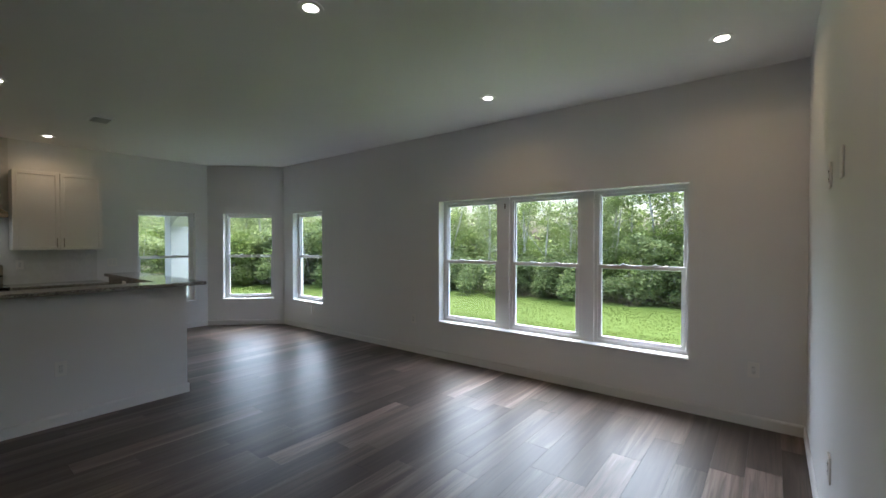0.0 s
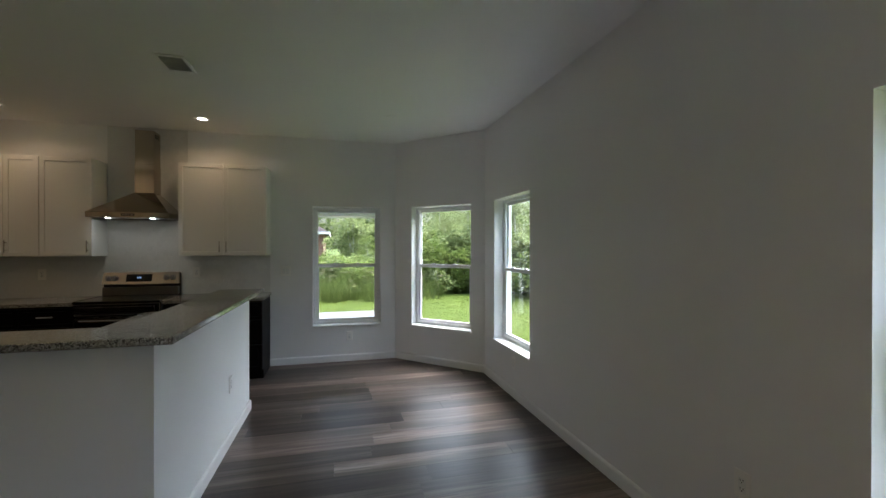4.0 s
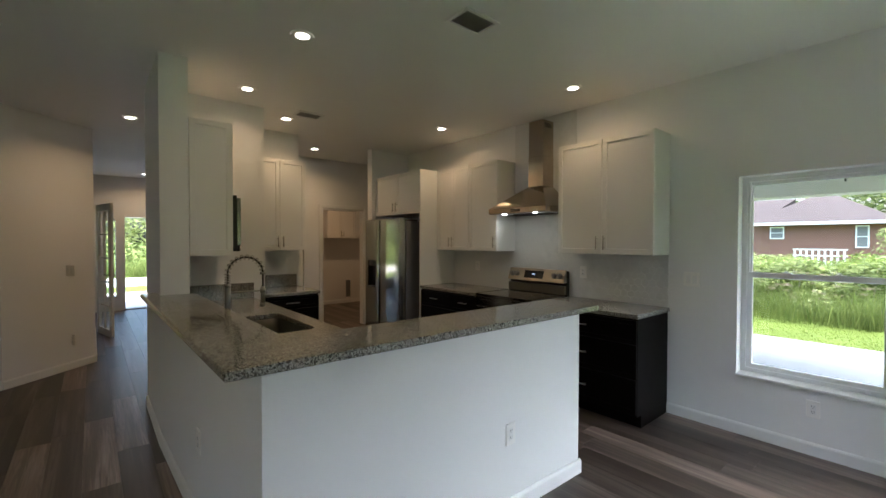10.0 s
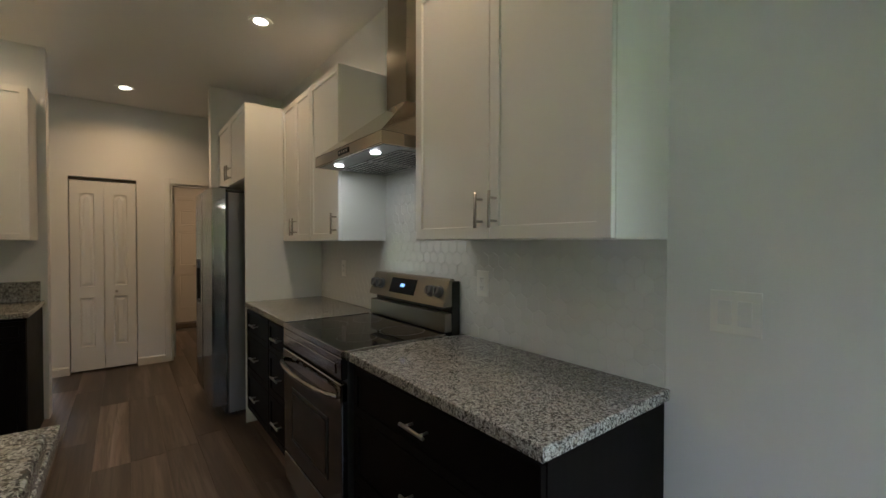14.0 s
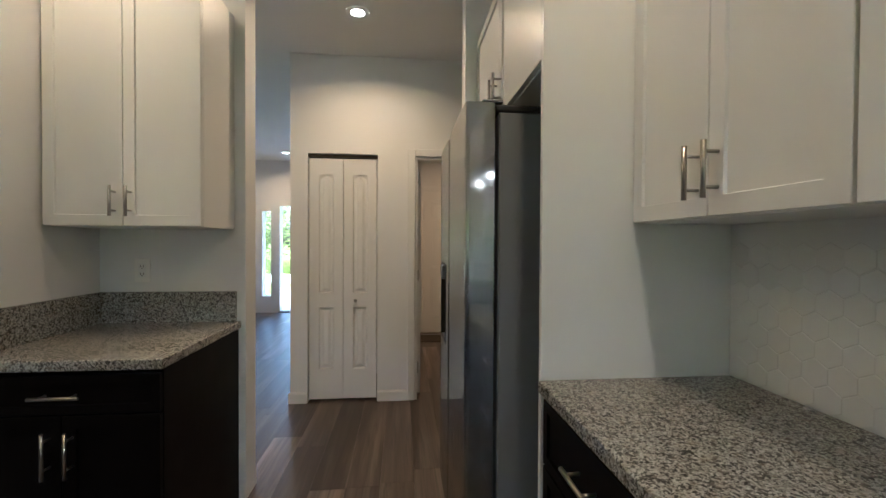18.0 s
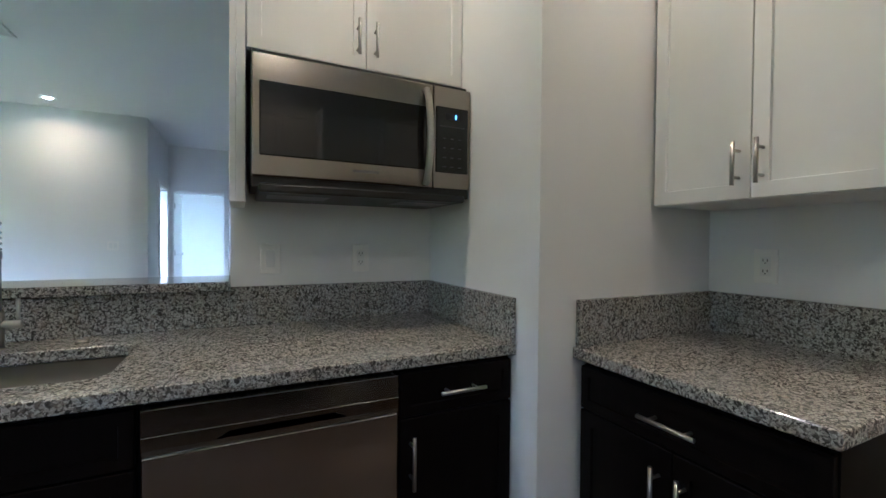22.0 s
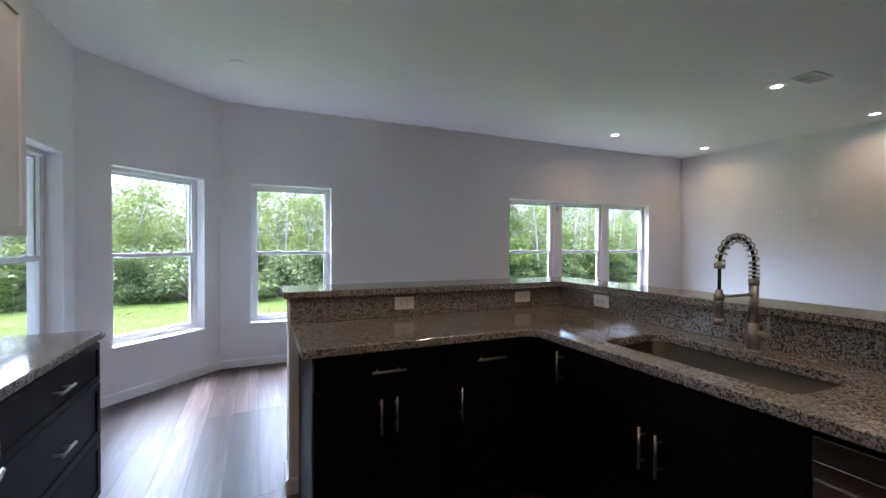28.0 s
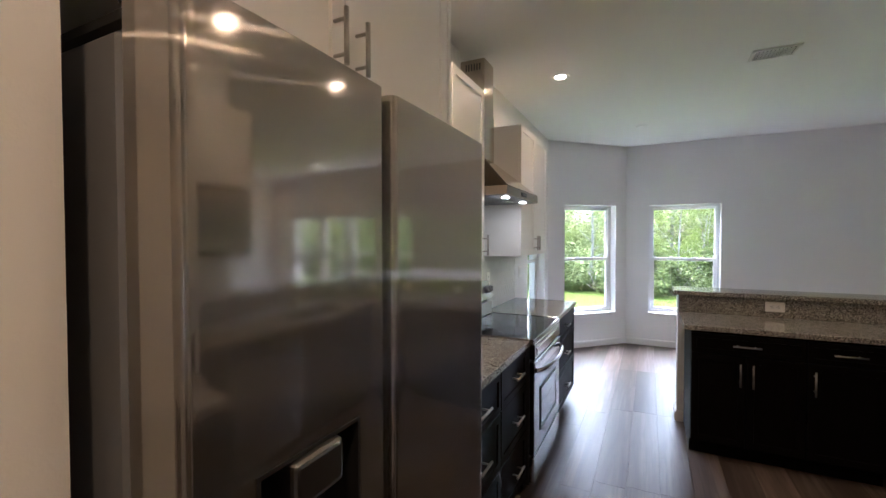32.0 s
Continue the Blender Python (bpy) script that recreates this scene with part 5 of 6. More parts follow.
def doors():
    face_n = lambda x, y: pose(x, y, 0, 0, 0, 180)     # front looks north, local x runs west
    # pantry bifold
    w = 0.552
    r = thing("door_1", face_n(-5.433, -3.12), "white moulded bifold pantry door with arched panels", "door", kind="structure")
    part("track", one(0.002, w - 0.002, 0.02, 0.06, 1.973, 1.996), BRASSY, r, "brown metal head track")
    half = (w - 0.02) / 2
    for i, x in enumerate((0.008, 0.012 + half)):
        p = [(0.075, half - 0.075, 0.24, 0.745), (0.075, half - 0.075, 0.86, 1.82)]
        lf = part("bifold_leaf", panel_leaf(half, 1.945, 0.032, p, True), DOORP, r)
        lf.location = (x, 0.028, 0.018)
        if i == 1:
            knob(lf, half / 2 - 0.035, 0.0, 0.8)
    # laundry doorway with its door swung inside
    w = 0.77
    r = thing("door_2", face_n(-6.29, -3.12), "open white cased doorway with nickel hinges", "door", kind="structure")
    casing(r, w, 1.99)
    jamb(r, w, 1.99, 0.12)
    for z in (0.25, 1.02, 1.82):
        hinge(r, 0.026, z, 0.05)
    lf = part("door_leaf", panel_leaf(0.03, 1.96, 0.7, []), DOORP, r)
    lf.location = (0.022, 0.125, 0.012)
    # door to the garage
    w = 0.84
    r = thing("door_3", face_n(-6.125, -5.66), "closed white six-panel door with nickel lever and deadbolt", "door", kind="structure")
    casing(r, w, 2.03, -0.02)
    pan = []
    for x0, x1 in ((0.1, 0.375), (0.465, 0.74)):
        pan += [(x0, x1, 0.22, 0.8), (x0, x1, 0.93, 1.5), (x0, x1, 1.6, 1.86)]
    lf = part("door_leaf", panel_leaf(w - 0.004, 2.02, 0.01, pan), DOORP, r)
    lf.location = (0.002, -0.012, 0.01)
    lever(lf, w - 0.07, 0.0, 0.93, -1)
    bm = one(w - 0.115, w - 0.03, -0.025, 0.0, 1.06, 1.14, 0.004)
    part("deadbolt", bm, NICKEL, lf, "square nickel deadbolt")
    part("threshold", one(0, w, -0.06, 0.0, 0.0, 0.012, 0.002), BRASSY, r)
    mt = part("door_mat", one(-6.95, -6.2, -5.54, -5.1, 0.0005, 0.012, 0.003), MATM)
    tagged(mt, "dark brown doormat with a plain border", "doormat")
    b = part("mat_border", ring(bmesh.new(), 0.58, 0.3, 0.03, 0, 0.002), GREYPL, mt, "grey woven border")
    b.matrix_basis = pose(-6.87, -5.48, 0.0155, -90) @ Matrix.Diagonal((1, 1, -1, 1))
    # front door, standing open, with a sidelight
    r = thing("door_4", face_n(-3.93, -7.6), "open dark front door in a white frame with sidelight", "door", kind="structure")
    jamb(r, 0.84, 1.97, 0.2)
    part("threshold", one(0, 0.84, -0.01, 0.22, 0.0, 0.02, 0.003), BRASSY, r)
    part("weather_strip", ring(bmesh.new(), 0.814, 1.945, 0.006, 0.03, 0.05, 0.013, 0.012), BLACK, r, "black weather strip")
    lf = part("door_leaf", panel_leaf(0.8, 1.93, 0.045, [(0.1, 0.39, 0.2, 0.9), (0.45, 0.7, 0.2, 0.9), (0.1, 0.39, 1.05, 1.78), (0.45, 0.7, 1.05, 1.78)]), BLACK, r, "near-black front door leaf")
    lf.matrix_basis = pose(0.825, -0.01, 0.022, 0, 0, -97)
    lever(lf, 0.74, 0.0, 0.95, -1), lever(lf, 0.74, 0.045, 0.95, -1, 1)
    part("lock_case", one(0.71, 0.77, -0.03, 0.0, 1.1, 1.26, 0.004), BLACK, lf)
    s = thing("window_5", face_n(-3.64, -7.6), "narrow leaded glass sidelight beside the front door", "window", kind="structure")
    part("window_frame", ring(bmesh.new(), 0.216, 1.616, 0.03, -0.012, 0.004, -0.028, 0.272), TRIM, s)
    bm = bmesh.new()
    bm.faces.new([bm.verts.new(p) for p in ((0.0, 0.07, 0.3), (0.16, 0.07, 0.3), (0.16, 0.07, 1.86), (0.0, 0.07, 1.86))])
    part("pane", bm, GLASS, s).visible_shadow = False
    for x0, x1, z0, z1 in ((0.035, 0.039, 0.3, 1.86), (0.121, 0.125, 0.3, 1.86), (0.039, 0.121, 0.42, 0.424), (0.039, 0.121, 1.74, 1.744),
                           (0.039, 0.121, 1.06, 1.064), (0.078, 0.082, 0.424, 1.06), (0.078, 0.082, 1.064, 1.74)):
        part("came", one(x0, x1, 0.062, 0.069, z0, z1), NICKEL, s, "thin lead came")
    # white interior leaf ajar in the entry
    r = thing("door_5", pose(-3.47, -5.2, 0, 0, 0, 102.8), "white glazed interior door standing open in the entry hall", "door", kind="structure")
    lf = part("door_leaf", ring(bmesh.new(), 0.72, 2.0, 0.105, 0, 0.035, 0, 0.012), DOORP, r)
    bm = bmesh.new()
    bm.faces.new([bm.verts.new(p) for p in ((0.105, 0.0175, 0.117), (0.615, 0.0175, 0.117), (0.615, 0.0175, 1.907), (0.105, 0.0175, 1.907))])
    part("pane", bm, GLASS, lf).visible_shadow = False
    for i in range(4):
        z = 0.46 + i * 0.36
        part("glazing_bar", one(0.1055, 0.6145, 0.006, 0.029, z, z + 0.022), DOORP, lf)
    part("glazing_bar", one(0.349, 0.371, 0.004, 0.031, 0.1175, 1.9065), DOORP, lf)
    lever(lf, 0.66, 0.0, 0.95, -1), lever(lf, 0.66, 0.035, 0.95, -1, 1)
    # bedroom doorways in the small hall
    r = thing("door_6", pose(2.5, 0.79, 0, 0, 0, -90), "open white bedroom door in a cased opening", "door", kind="structure")
    casing(r, 0.78, 2.03)
    jamb(r, 0.78, 2.03, 0.12)
    lf = part("door_leaf", panel_leaf(0.74, 2.0, 0.035, [(0.1, 0.64, 0.2, 0.8), (0.1, 0.64, 0.95, 1.85)]), DOORP, r)
    lf.matrix_basis = pose(0.022, 0.125, 0.012, 0, 0, 88)
    knob(lf, 0.68, 0.0, 0.95, -1, 0.026)
    for z in (0.25, 1.0, 1.8):
        hinge(r, 0.026, z, 0.11)
    r = thing("door_7", pose(1.6, 0.84, 0), "open cased doorway off the small hall", "door", kind="structure")
    casing(r, 0.78, 2.03)
    jamb(r, 0.78, 2.03, 0.2)


MATM = ground_mat("woven_doormat", ((0.3, (0.05, 0.04, 0.03)), (0.7, (0.09, 0.075, 0.06))), 90)
doors()


# ---- rooms beyond the doors ----
def far_rooms():
    wall("wall_bedroom_end", (5.2, -0.6), (5.2, 1.6), 0.1, label="white bedroom wall seen through the door", holes=[(0.3, 0.55, 0.6, 1.95)])
    # unseen opening added in the side wall to light the bedroom
    wall("wall_bedroom_side", (5.2, 1.6), (2.62, 1.6), 0.1, holes=[(1.0, 1.6, 0.75, 1.8)])
    wall("wall_bedroom_south", (2.62, -0.6), (5.2, -0.6), 0.1)
    fl = part("floor_bedroom", one(2.8, 5.3, -0.7, 1.7, -0.2, -0.004), ROAD)
    tagged(fl, "grey carpet in the bedroom", "floor", kind="structure")
    c = part("ceiling_bedroom", one(2.8, 5.35, -0.75, 1.75, ZC, ZC + 0.2), CEIL)
    tagged(c, "white bedroom ceiling", "ceiling", kind="structure")
    b = part("wall_bath_back", one(0.9, 2.5, 1.9, 2.0, 0, ZC), WALL)
    tagged(b, "white wall seen through the side doorway", "wall", kind="structure")
    # den beside the entry
    # the wide opening is unseen, added to bring more daylight into the entry hall
    wall("wall_den_front", (-3.28, -7.6), (-0.4, -7.6), WT, holes=[(0.3, 2.6, 0.3, 2.1)])
    wall("wall_den_east", (-0.4, -7.6), (-0.4, -2.62), 0.12)
    fl = part("floor_den", one(-3.3, -0.4, -7.6, -2.63, -0.2, -0.004), ROAD)
    tagged(fl, "grey carpet in the den", "floor", kind="structure")
    # laundry wall cabinets and outlet boxes
    at = pose(-7.4, -5.34, 1.52, 0, 0, 180)
    root = thing("wall_cabinet", at, "white laundry wall cabinet with nickel pulls", "cabinet", "laundry wall cabinets")
    part("body", one(0, 0.68, 0, 0.31, 0, 0.75, 0.001), CABW, root)
    for a, b, hx in ((0, 0.34, 0.31), (0.34, 0.68, 0.37)):
        d1 = leaf(root, "door", CABW, a + 0.0015, b - 0.0015, 0.002, 0.748)
        pull(d1, hx, 0.1, 0.122, True).location.y = -0.02
    copy_thing(root, pose(-8.083, -5.34, 1.52, 0, 0, 180))
    v = thing("dryer_vent_box", pose(-7.99, -5.66, 0.12, 0, 0, 180), "recessed grey dryer vent box in the laundry wall", "vent box")
    part("box_frame", ring(bmesh.new(), 0.14, 0.42, 0.012, -0.012, 0.0), TRIM, v)
    part("box_back", one(0.012, 0.128, -0.005, 0.0, 0.012, 0.408), GREYPL, v)
    bm = cyl(bmesh.new(), (-8.44, -5.66, 0.95), (-8.44, -5.64, 0.95), 0.035, n=18)
    tagged(part("water_outlet", bm, BLACK), "round black outlet on the laundry wall", "outlet")


far_rooms()


# ---- ceiling lamps and vents ----
def lamps():
    spots = [(-1.524, 3.567), (0.292, 3.561), (-1.524, 1.668), (0.367, 1.685), (-4.474, 0.666), (-4.47, -0.567), (-6.593, -0.459), (-6.615, 1.285),
             (-5.892, -2.478), (-5.047, -1.248), (-3.75, -2.3), (-4.25, -6.9), (-7.1, -4.5)]
    first = None
    for i, (x, y) in enumerate(spots):
        if first is None:
            first = thing("recessed_light", pose(x, y, ZC), "lit round recessed LED downlight in the ceiling", "ceiling light", "recessed lights")
            n = 32
            bm = bmesh.new()
            ro, ri = 0.074, 0.043
            ra = [bm.verts.new((ro * math.cos(2 * math.pi * k / n), ro * math.sin(2 * math.pi * k / n), -0.001)) for k in range(n)]
            rb = [bm.verts.new((ro * 0.97 * math.cos(2 * math.pi * k / n), ro * 0.97 * math.sin(2 * math.pi * k / n), -0.007)) for k in range(n)]
            rc = [bm.verts.new((ri * math.cos(2 * math.pi * k / n), ri * math.sin(2 * math.pi * k / n), -0.0045)) for k in range(n)]
            for a, b in ((ra, rb), (rb, rc)):
                for k in range(n):
                    bm.faces.new((a[k], b[k], b[(k + 1) % n], a[(k + 1) % n]))
            bmesh.ops.recalc_face_normals(bm, faces=bm.faces)
            part("trim_ring", bm, TRIM, first, "white trim ring")
            bm = cyl(bmesh.new(), (0, 0, -0.004), (0, 0, -0.0015), 0.044, n=32)
            part("lens", bm, LAMPGLOW, first, "glowing warm lens")
        else:
            copy_thing(first, pose(x, y, ZC))
        li = bpy.data.lights.new("downlight", 'AREA')
        li.shape, li.size, li.energy, li.color, li.spread = 'DISK', 0.088, LAMP_W * (2.6 if y < -4 else 2.3 if y < -2 else 1), (1.0, 0.54, 0.23) if x < -7 and y < -4 else (1.0, 0.6, 0.28), radians(150)
        lo = new("downlight", li)
        lo.location = (x, y, ZC - 0.012)
    for x, y in ((-6.71, 0.197 + 0.17), (-6.71, 0.197 + 0.57)):
        li = bpy.data.lights.new("hood_lamp", 'AREA')
        li.shape, li.size, li.energy, li.color = 'DISK', 0.04, 0.05, (1.0, 0.9, 0.75)
        lo = new("hood_lamp", li)
        lo.location = (x - 0.065, y, 1.735)


def vents():
    def vent(x, y, w, d, turn, label="white louvred ceiling air vent"):
        r = thing("ceiling_vent", pose(x, y, ZC, 0, 0, turn), label, "vent", "ceiling vents")
        # no duct is built: a grey plate gives the shade between the slats
        part("backing", one(-w / 2 + 0.02, w / 2 - 0.02, -d / 2 + 0.02, d / 2 - 0.02, -0.004, -0.001), VENTBACK, r, "grey plate for the shaded duct behind the slats")
        bm = bmesh.new()
        t = 0.025
        for b in ((-w / 2, w / 2, -d / 2, -d / 2 + t), (-w / 2, w / 2, d / 2 - t, d / 2), (-w / 2, -w / 2 + t, -d / 2 + t, d / 2 - t), (w / 2 - t, w / 2, -d / 2 + t, d / 2 - t)):
            box(bm, *b, -0.012, -0.001, 0.003)
        part("vent_frame", bm, TRIM, r)
        n = int((w - 2 * t) / 0.022)
        for i in range(n):
            x0 = -w / 2 + t + 0.004 + i * 0.022
            bm = bmesh.new()
            vs = [bm.verts.new(p) for p in ((x0, -d / 2 + t, -0.005), (x0, d / 2 - t, -0.005), (x0 + 0.014, d / 2 - t, -0.016), (x0 + 0.014, -d / 2 + t, -0.016))]
            bm.faces.new(vs)
            bmesh.ops.solidify(bm, geom=bm.faces[:], thickness=0.0015)
            part("slat", bm, TRIM, r)
        return r

    vent(-5.19, 1.505, 0.28, 0.2, 0)
    vent(-5.18, -0.955, 0.28, 0.2, 0)
    vent(-1.485, 1.424, 0.28, 0.2, 0)
    bm = cyl(bmesh.new(), (-6.047, 3.2, ZC - 0.001), (-6.047, 3.2, ZC - 0.008), 0.06, 0.055, 28)
    tagged(part("ceiling_cover_plate", bm, CEIL), "round white blank plate on the ceiling", "cover plate")
    bm = cyl(bmesh.new(), (-4.4, -3.9, ZC - 0.001), (-4.4, -3.9, ZC - 0.032), 0.065, 0.058, 28)
    tagged(part("smoke_detector", bm, PLASTIC), "round white smoke detector on the ceiling", "smoke detector")


# ---- switches and outlets ----
def plate(m, kind, label, gangs=1, w=0.073, h=0.117):
    """A wall plate; local front looks to -y."""
    name = {"outlet": "wall_outlet", "switch": "light_switch", "blank": "blank_plate"}[kind]
    r = thing(name, m, label, "outlet" if kind == "outlet" else "switch" if kind == "switch" else "cover plate", name + "s")
    W = w + (gangs - 1) * 0.046
    part("plate", one(-W / 2, W / 2, -0.0078, -0.0005, -h / 2, h / 2, 0.003, 2), PLASTIC, r)
    for g in range(gangs):
        cx = (g - (gangs - 1) / 2) * 0.046
        if kind == "switch":
            part("rocker", one(cx - 0.0165, cx + 0.0165, -0.0115, -0.0075, -0.033, 0.033, 0.0015), TRIM, r)
        elif kind == "outlet":
            part("face", one(cx - 0.0165, cx + 0.0165, -0.0095, -0.0075, -0.033, 0.033, 0.001), TRIM, r)
            for z in (-0.018, 0.018):
                for dx in (-0.0065, 0.0065):
                    part("slot", one(cx + dx - 0.0012, cx + dx + 0.0012, -0.0101, -0.0092, z - 0.002, z + 0.007), BLACK, r)
                part("slot", one(cx - 0.002, cx + 0.002, -0.0101, -0.0092, z - 0.009, z - 0.005), BLACK, r)
    return r


def plates():
    o, s = "white duplex outlet on the wall", "white rocker light switch on the wall"
    E, Wt, N, So = 90, -90, 180, 0      # the way the front looks: 90 east, -90 west, 180 north, 0 south
    plate(pose(XW, 2.05, 1.148, 0, 0, E), "switch", "white double rocker light switch on the wall", 2)
    plate(pose(XW, 2.81, 0.316, 0, 0, E), "outlet", o)
    plate(pose(XW + 0.0065, 1.076, 1.15, 0, 0, E), "outlet", "white duplex outlet in the tile backsplash")
    plate(pose(XW + 0.0065, -0.407, 1.146, 0, 0, E), "outlet", "white duplex outlet in the tile backsplash")
    for x, z in ((0.457, 0.443), (-3.131, 0.44), (-5.45, 0.33)):
        plate(pose(x, YN, z), "outlet", o)
    plate(pose(XE, 2.7, 0.455, 0, 0, Wt), "outlet", o)
    plate(pose(XE, 2.8, 1.735, 0, 0, Wt), "outlet", "white outlet high on the wall for a television")
    plate(pose(XE, 2.4, 1.735, 0, 0, Wt), "blank", "white cable plate high on the wall")
    plate(pose(XE, 1.2, 1.14, 0, 0, Wt), "switch", "white double rocker light switch on the wall", 2)
    plate(pose(-5.11, 1.882, 0.432, 0, 0, 178.8), "outlet", "white duplex outlet on the half wall")
    plate(pose(-3.824, 0.94, 0.443, 0, 0, 91.95), "outlet", "white duplex outlet on the half wall")
    for x in (-5.123, -4.304):
        plate(pose(x, 1.685, 0.975, 0, 90, 0), "outlet", "white sideways outlet in the granite upstand")
    plate(pose(-3.985, 1.311, 0.975, 0, 90, -90) , "outlet", "white sideways outlet in the granite upstand")
    plate(pose(-3.965, -0.34, 1.15, 0, 0, Wt), "switch", s)
    plate(pose(-3.965, -0.698, 1.15, 0, 0, Wt), "outlet", o)
    plate(pose(-4.94, -1.85, 1.148, 0, 0, N), "outlet", o)
    plate(pose(-3.2, -2.94, 1.12, 0, 0, 135), "switch", "white four-gang rocker light switch on the wall", 4)
    plate(pose(-3.24, -2.979, 0.33, 0, 0, 135), "outlet", o)
    plate(pose(-7.2, -5.66, 1.13, 0, 0, N), "switch", s)


VENTBACK = Mat("vent_shade_grey", (0.34, 0.34, 0.34), 0.7).m
LAMP_W = 0.3
lamps()
vents()
plates()


# ---- outdoors ----
def leaf_cloud(name, blobs, count, size, mat, parent, seed):
    """A crown of small leaves scattered through several uneven blobs (x, y, z, rx, ry, rz)."""
    rs = np.random.RandomState(seed)
    b = np.array(blobs)
    vol = b[:, 3] * b[:, 4] * b[:, 5]
    which = rs.choice(len(b), count, p=vol / vol.sum())
    d = rs.normal(size=(count, 3))
    d /= np.linalg.norm(d, axis=1)[:, None]
    r = rs.uniform(0.25, 1.0, count) ** 0.45 * rs.uniform(0.8, 1.12, count)
    c = b[which, :3] + d * r[:, None] * b[which, 3:6]
    u = rs.normal(size=(count, 3))
    u /= np.linalg.norm(u, axis=1)[:, None]
    u[:, 2] *= 0.6
    v = np.cross(u, rs.normal(size=(count, 3)) + np.array([0, 0, 0.8]))
    v /= np.linalg.norm(v, axis=1)[:, None]
    s = size * rs.uniform(0.6, 1.4, count)[:, None]
    verts = np.stack((c - u * s, c + v * s * 0.5, c + u * s, c - v * s * 0.5), 1).reshape(-1, 3)
    return quads(name, verts, mat, parent)


def quads(name, verts, mat, parent=None):
    n = len(verts) // 4
    me = bpy.data.meshes.new(name)
    me.vertices.add(n * 4), me.loops.add(n * 4), me.polygons.add(n)
    me.vertices.foreach_set("co", verts.astype(np.float32).ravel())
    me.loops.foreach_set("vertex_index", np.arange(n * 4, dtype=np.int32))
    me.polygons.foreach_set("loop_start", np.arange(0, n * 4, 4, dtype=np.int32))
    me.update(calc_edges=True)
    me.materials.append(mat)
    ob = new(name, me)
    if parent is not None:
        ob.parent = parent
    return ob


def tree(m, seed, height, mat, label, lean=0.0, leaves=9000, size=0.075, low=0.35):
    rs = random.Random(seed)
    root = thing("tree", m, label, "tree", "trees at the wood's edge")
    bm = bmesh.new()
    top = Vector((lean * height, rs.uniform(-0.3, 0.3), height * 0.86))
    pts, rad = [], []
    for i in range(9):
        s = i / 8
        pts.append(Vector((top.x * s ** 1.3 + 0.12 * math.sin(3.1 * s + seed), top.y * s + 0.1 * math.sin(4 * s + seed * 2), top.z * s - 0.05 * (i == 0))))
        rad.append(0.012 * height * (1 - 0.85 * s) + 0.012)
    tube(bm, pts, rad, 9)
    part("trunk", bm, BARK, root, "pale grey trunk")
    blobs = []
    for k in range(12):
        s = low + (0.95 - low) * (k / 11)
        i = min(int(s * 8), 7)
        p = pts[i].lerp(pts[i + 1], s * 8 - i)
        a = rs.uniform(0, 2 * math.pi)
        ln = height * rs.uniform(0.12, 0.26) * (1.15 - 0.6 * s)
        tip = p + Vector((math.cos(a) * ln, math.sin(a) * ln, ln * rs.uniform(0.25, 0.8)))
        bm = bmesh.new()
        mid = p.lerp(tip, 0.5) + Vector((0, 0, -0.05 * ln))
        tube(bm, [p, mid, tip], [rad[i] * 0.5, rad[i] * 0.32, 0.008], 6)
        part("limb", bm, BARK, root)
        r = height * rs.uniform(0.075, 0.13)
        blobs.append((tip.x, tip.y, tip.z, r * 1.25, r * 1.25, r * 0.8))
        if rs.random() < 0.7:
            blobs.append((mid.x, mid.y, mid.z + 0.1, r, r, r * 0.6))
    blobs.append((top.x, top.y, top.z, height * 0.1, height * 0.1, height * 0.11))
    leaf_cloud("crown", blobs, leaves, size, mat, root, seed)
    return root


def bare_trunk(m, seed, height):
    """A slim pale stem with a few short twigs."""
    rs = random.Random(seed)
    root = thing("sapling", m, "slim pale bare sapling at the wood's edge", "tree", "saplings at the wood's edge")
    bm = bmesh.new()
    ln = rs.choice((-1, 1)) * rs.uniform(0.05, 0.32) * height
    pts = [(ln * s * s + 0.06 * math.sin(5 * s + seed), 0.05 * math.sin(4 * s + seed), height * s - 0.03) for s in (0, 0.2, 0.4, 0.6, 0.8, 1)]
    r0 = rs.uniform(0.018, 0.05)
    tube(bm, pts, [r0 * (1 - 0.14 * i) for i in range(6)], 7)
    part("trunk", bm, BARK, root)
    for k in range(5):
        p = Vector(pts[1 + k % 4])
        a = rs.uniform(0, 6.28)
        tip = p + Vector((math.cos(a), math.sin(a), rs.uniform(0.3, 1.4))) * rs.uniform(0.3, 0.9)
        bm = bmesh.new()
        tube(bm, [p, p.lerp(tip, 0.5) + Vector((0, 0, 0.05)), tip], [0.013, 0.009, 0.004], 5)
        part("twig", bm, BARK, root)
    return root


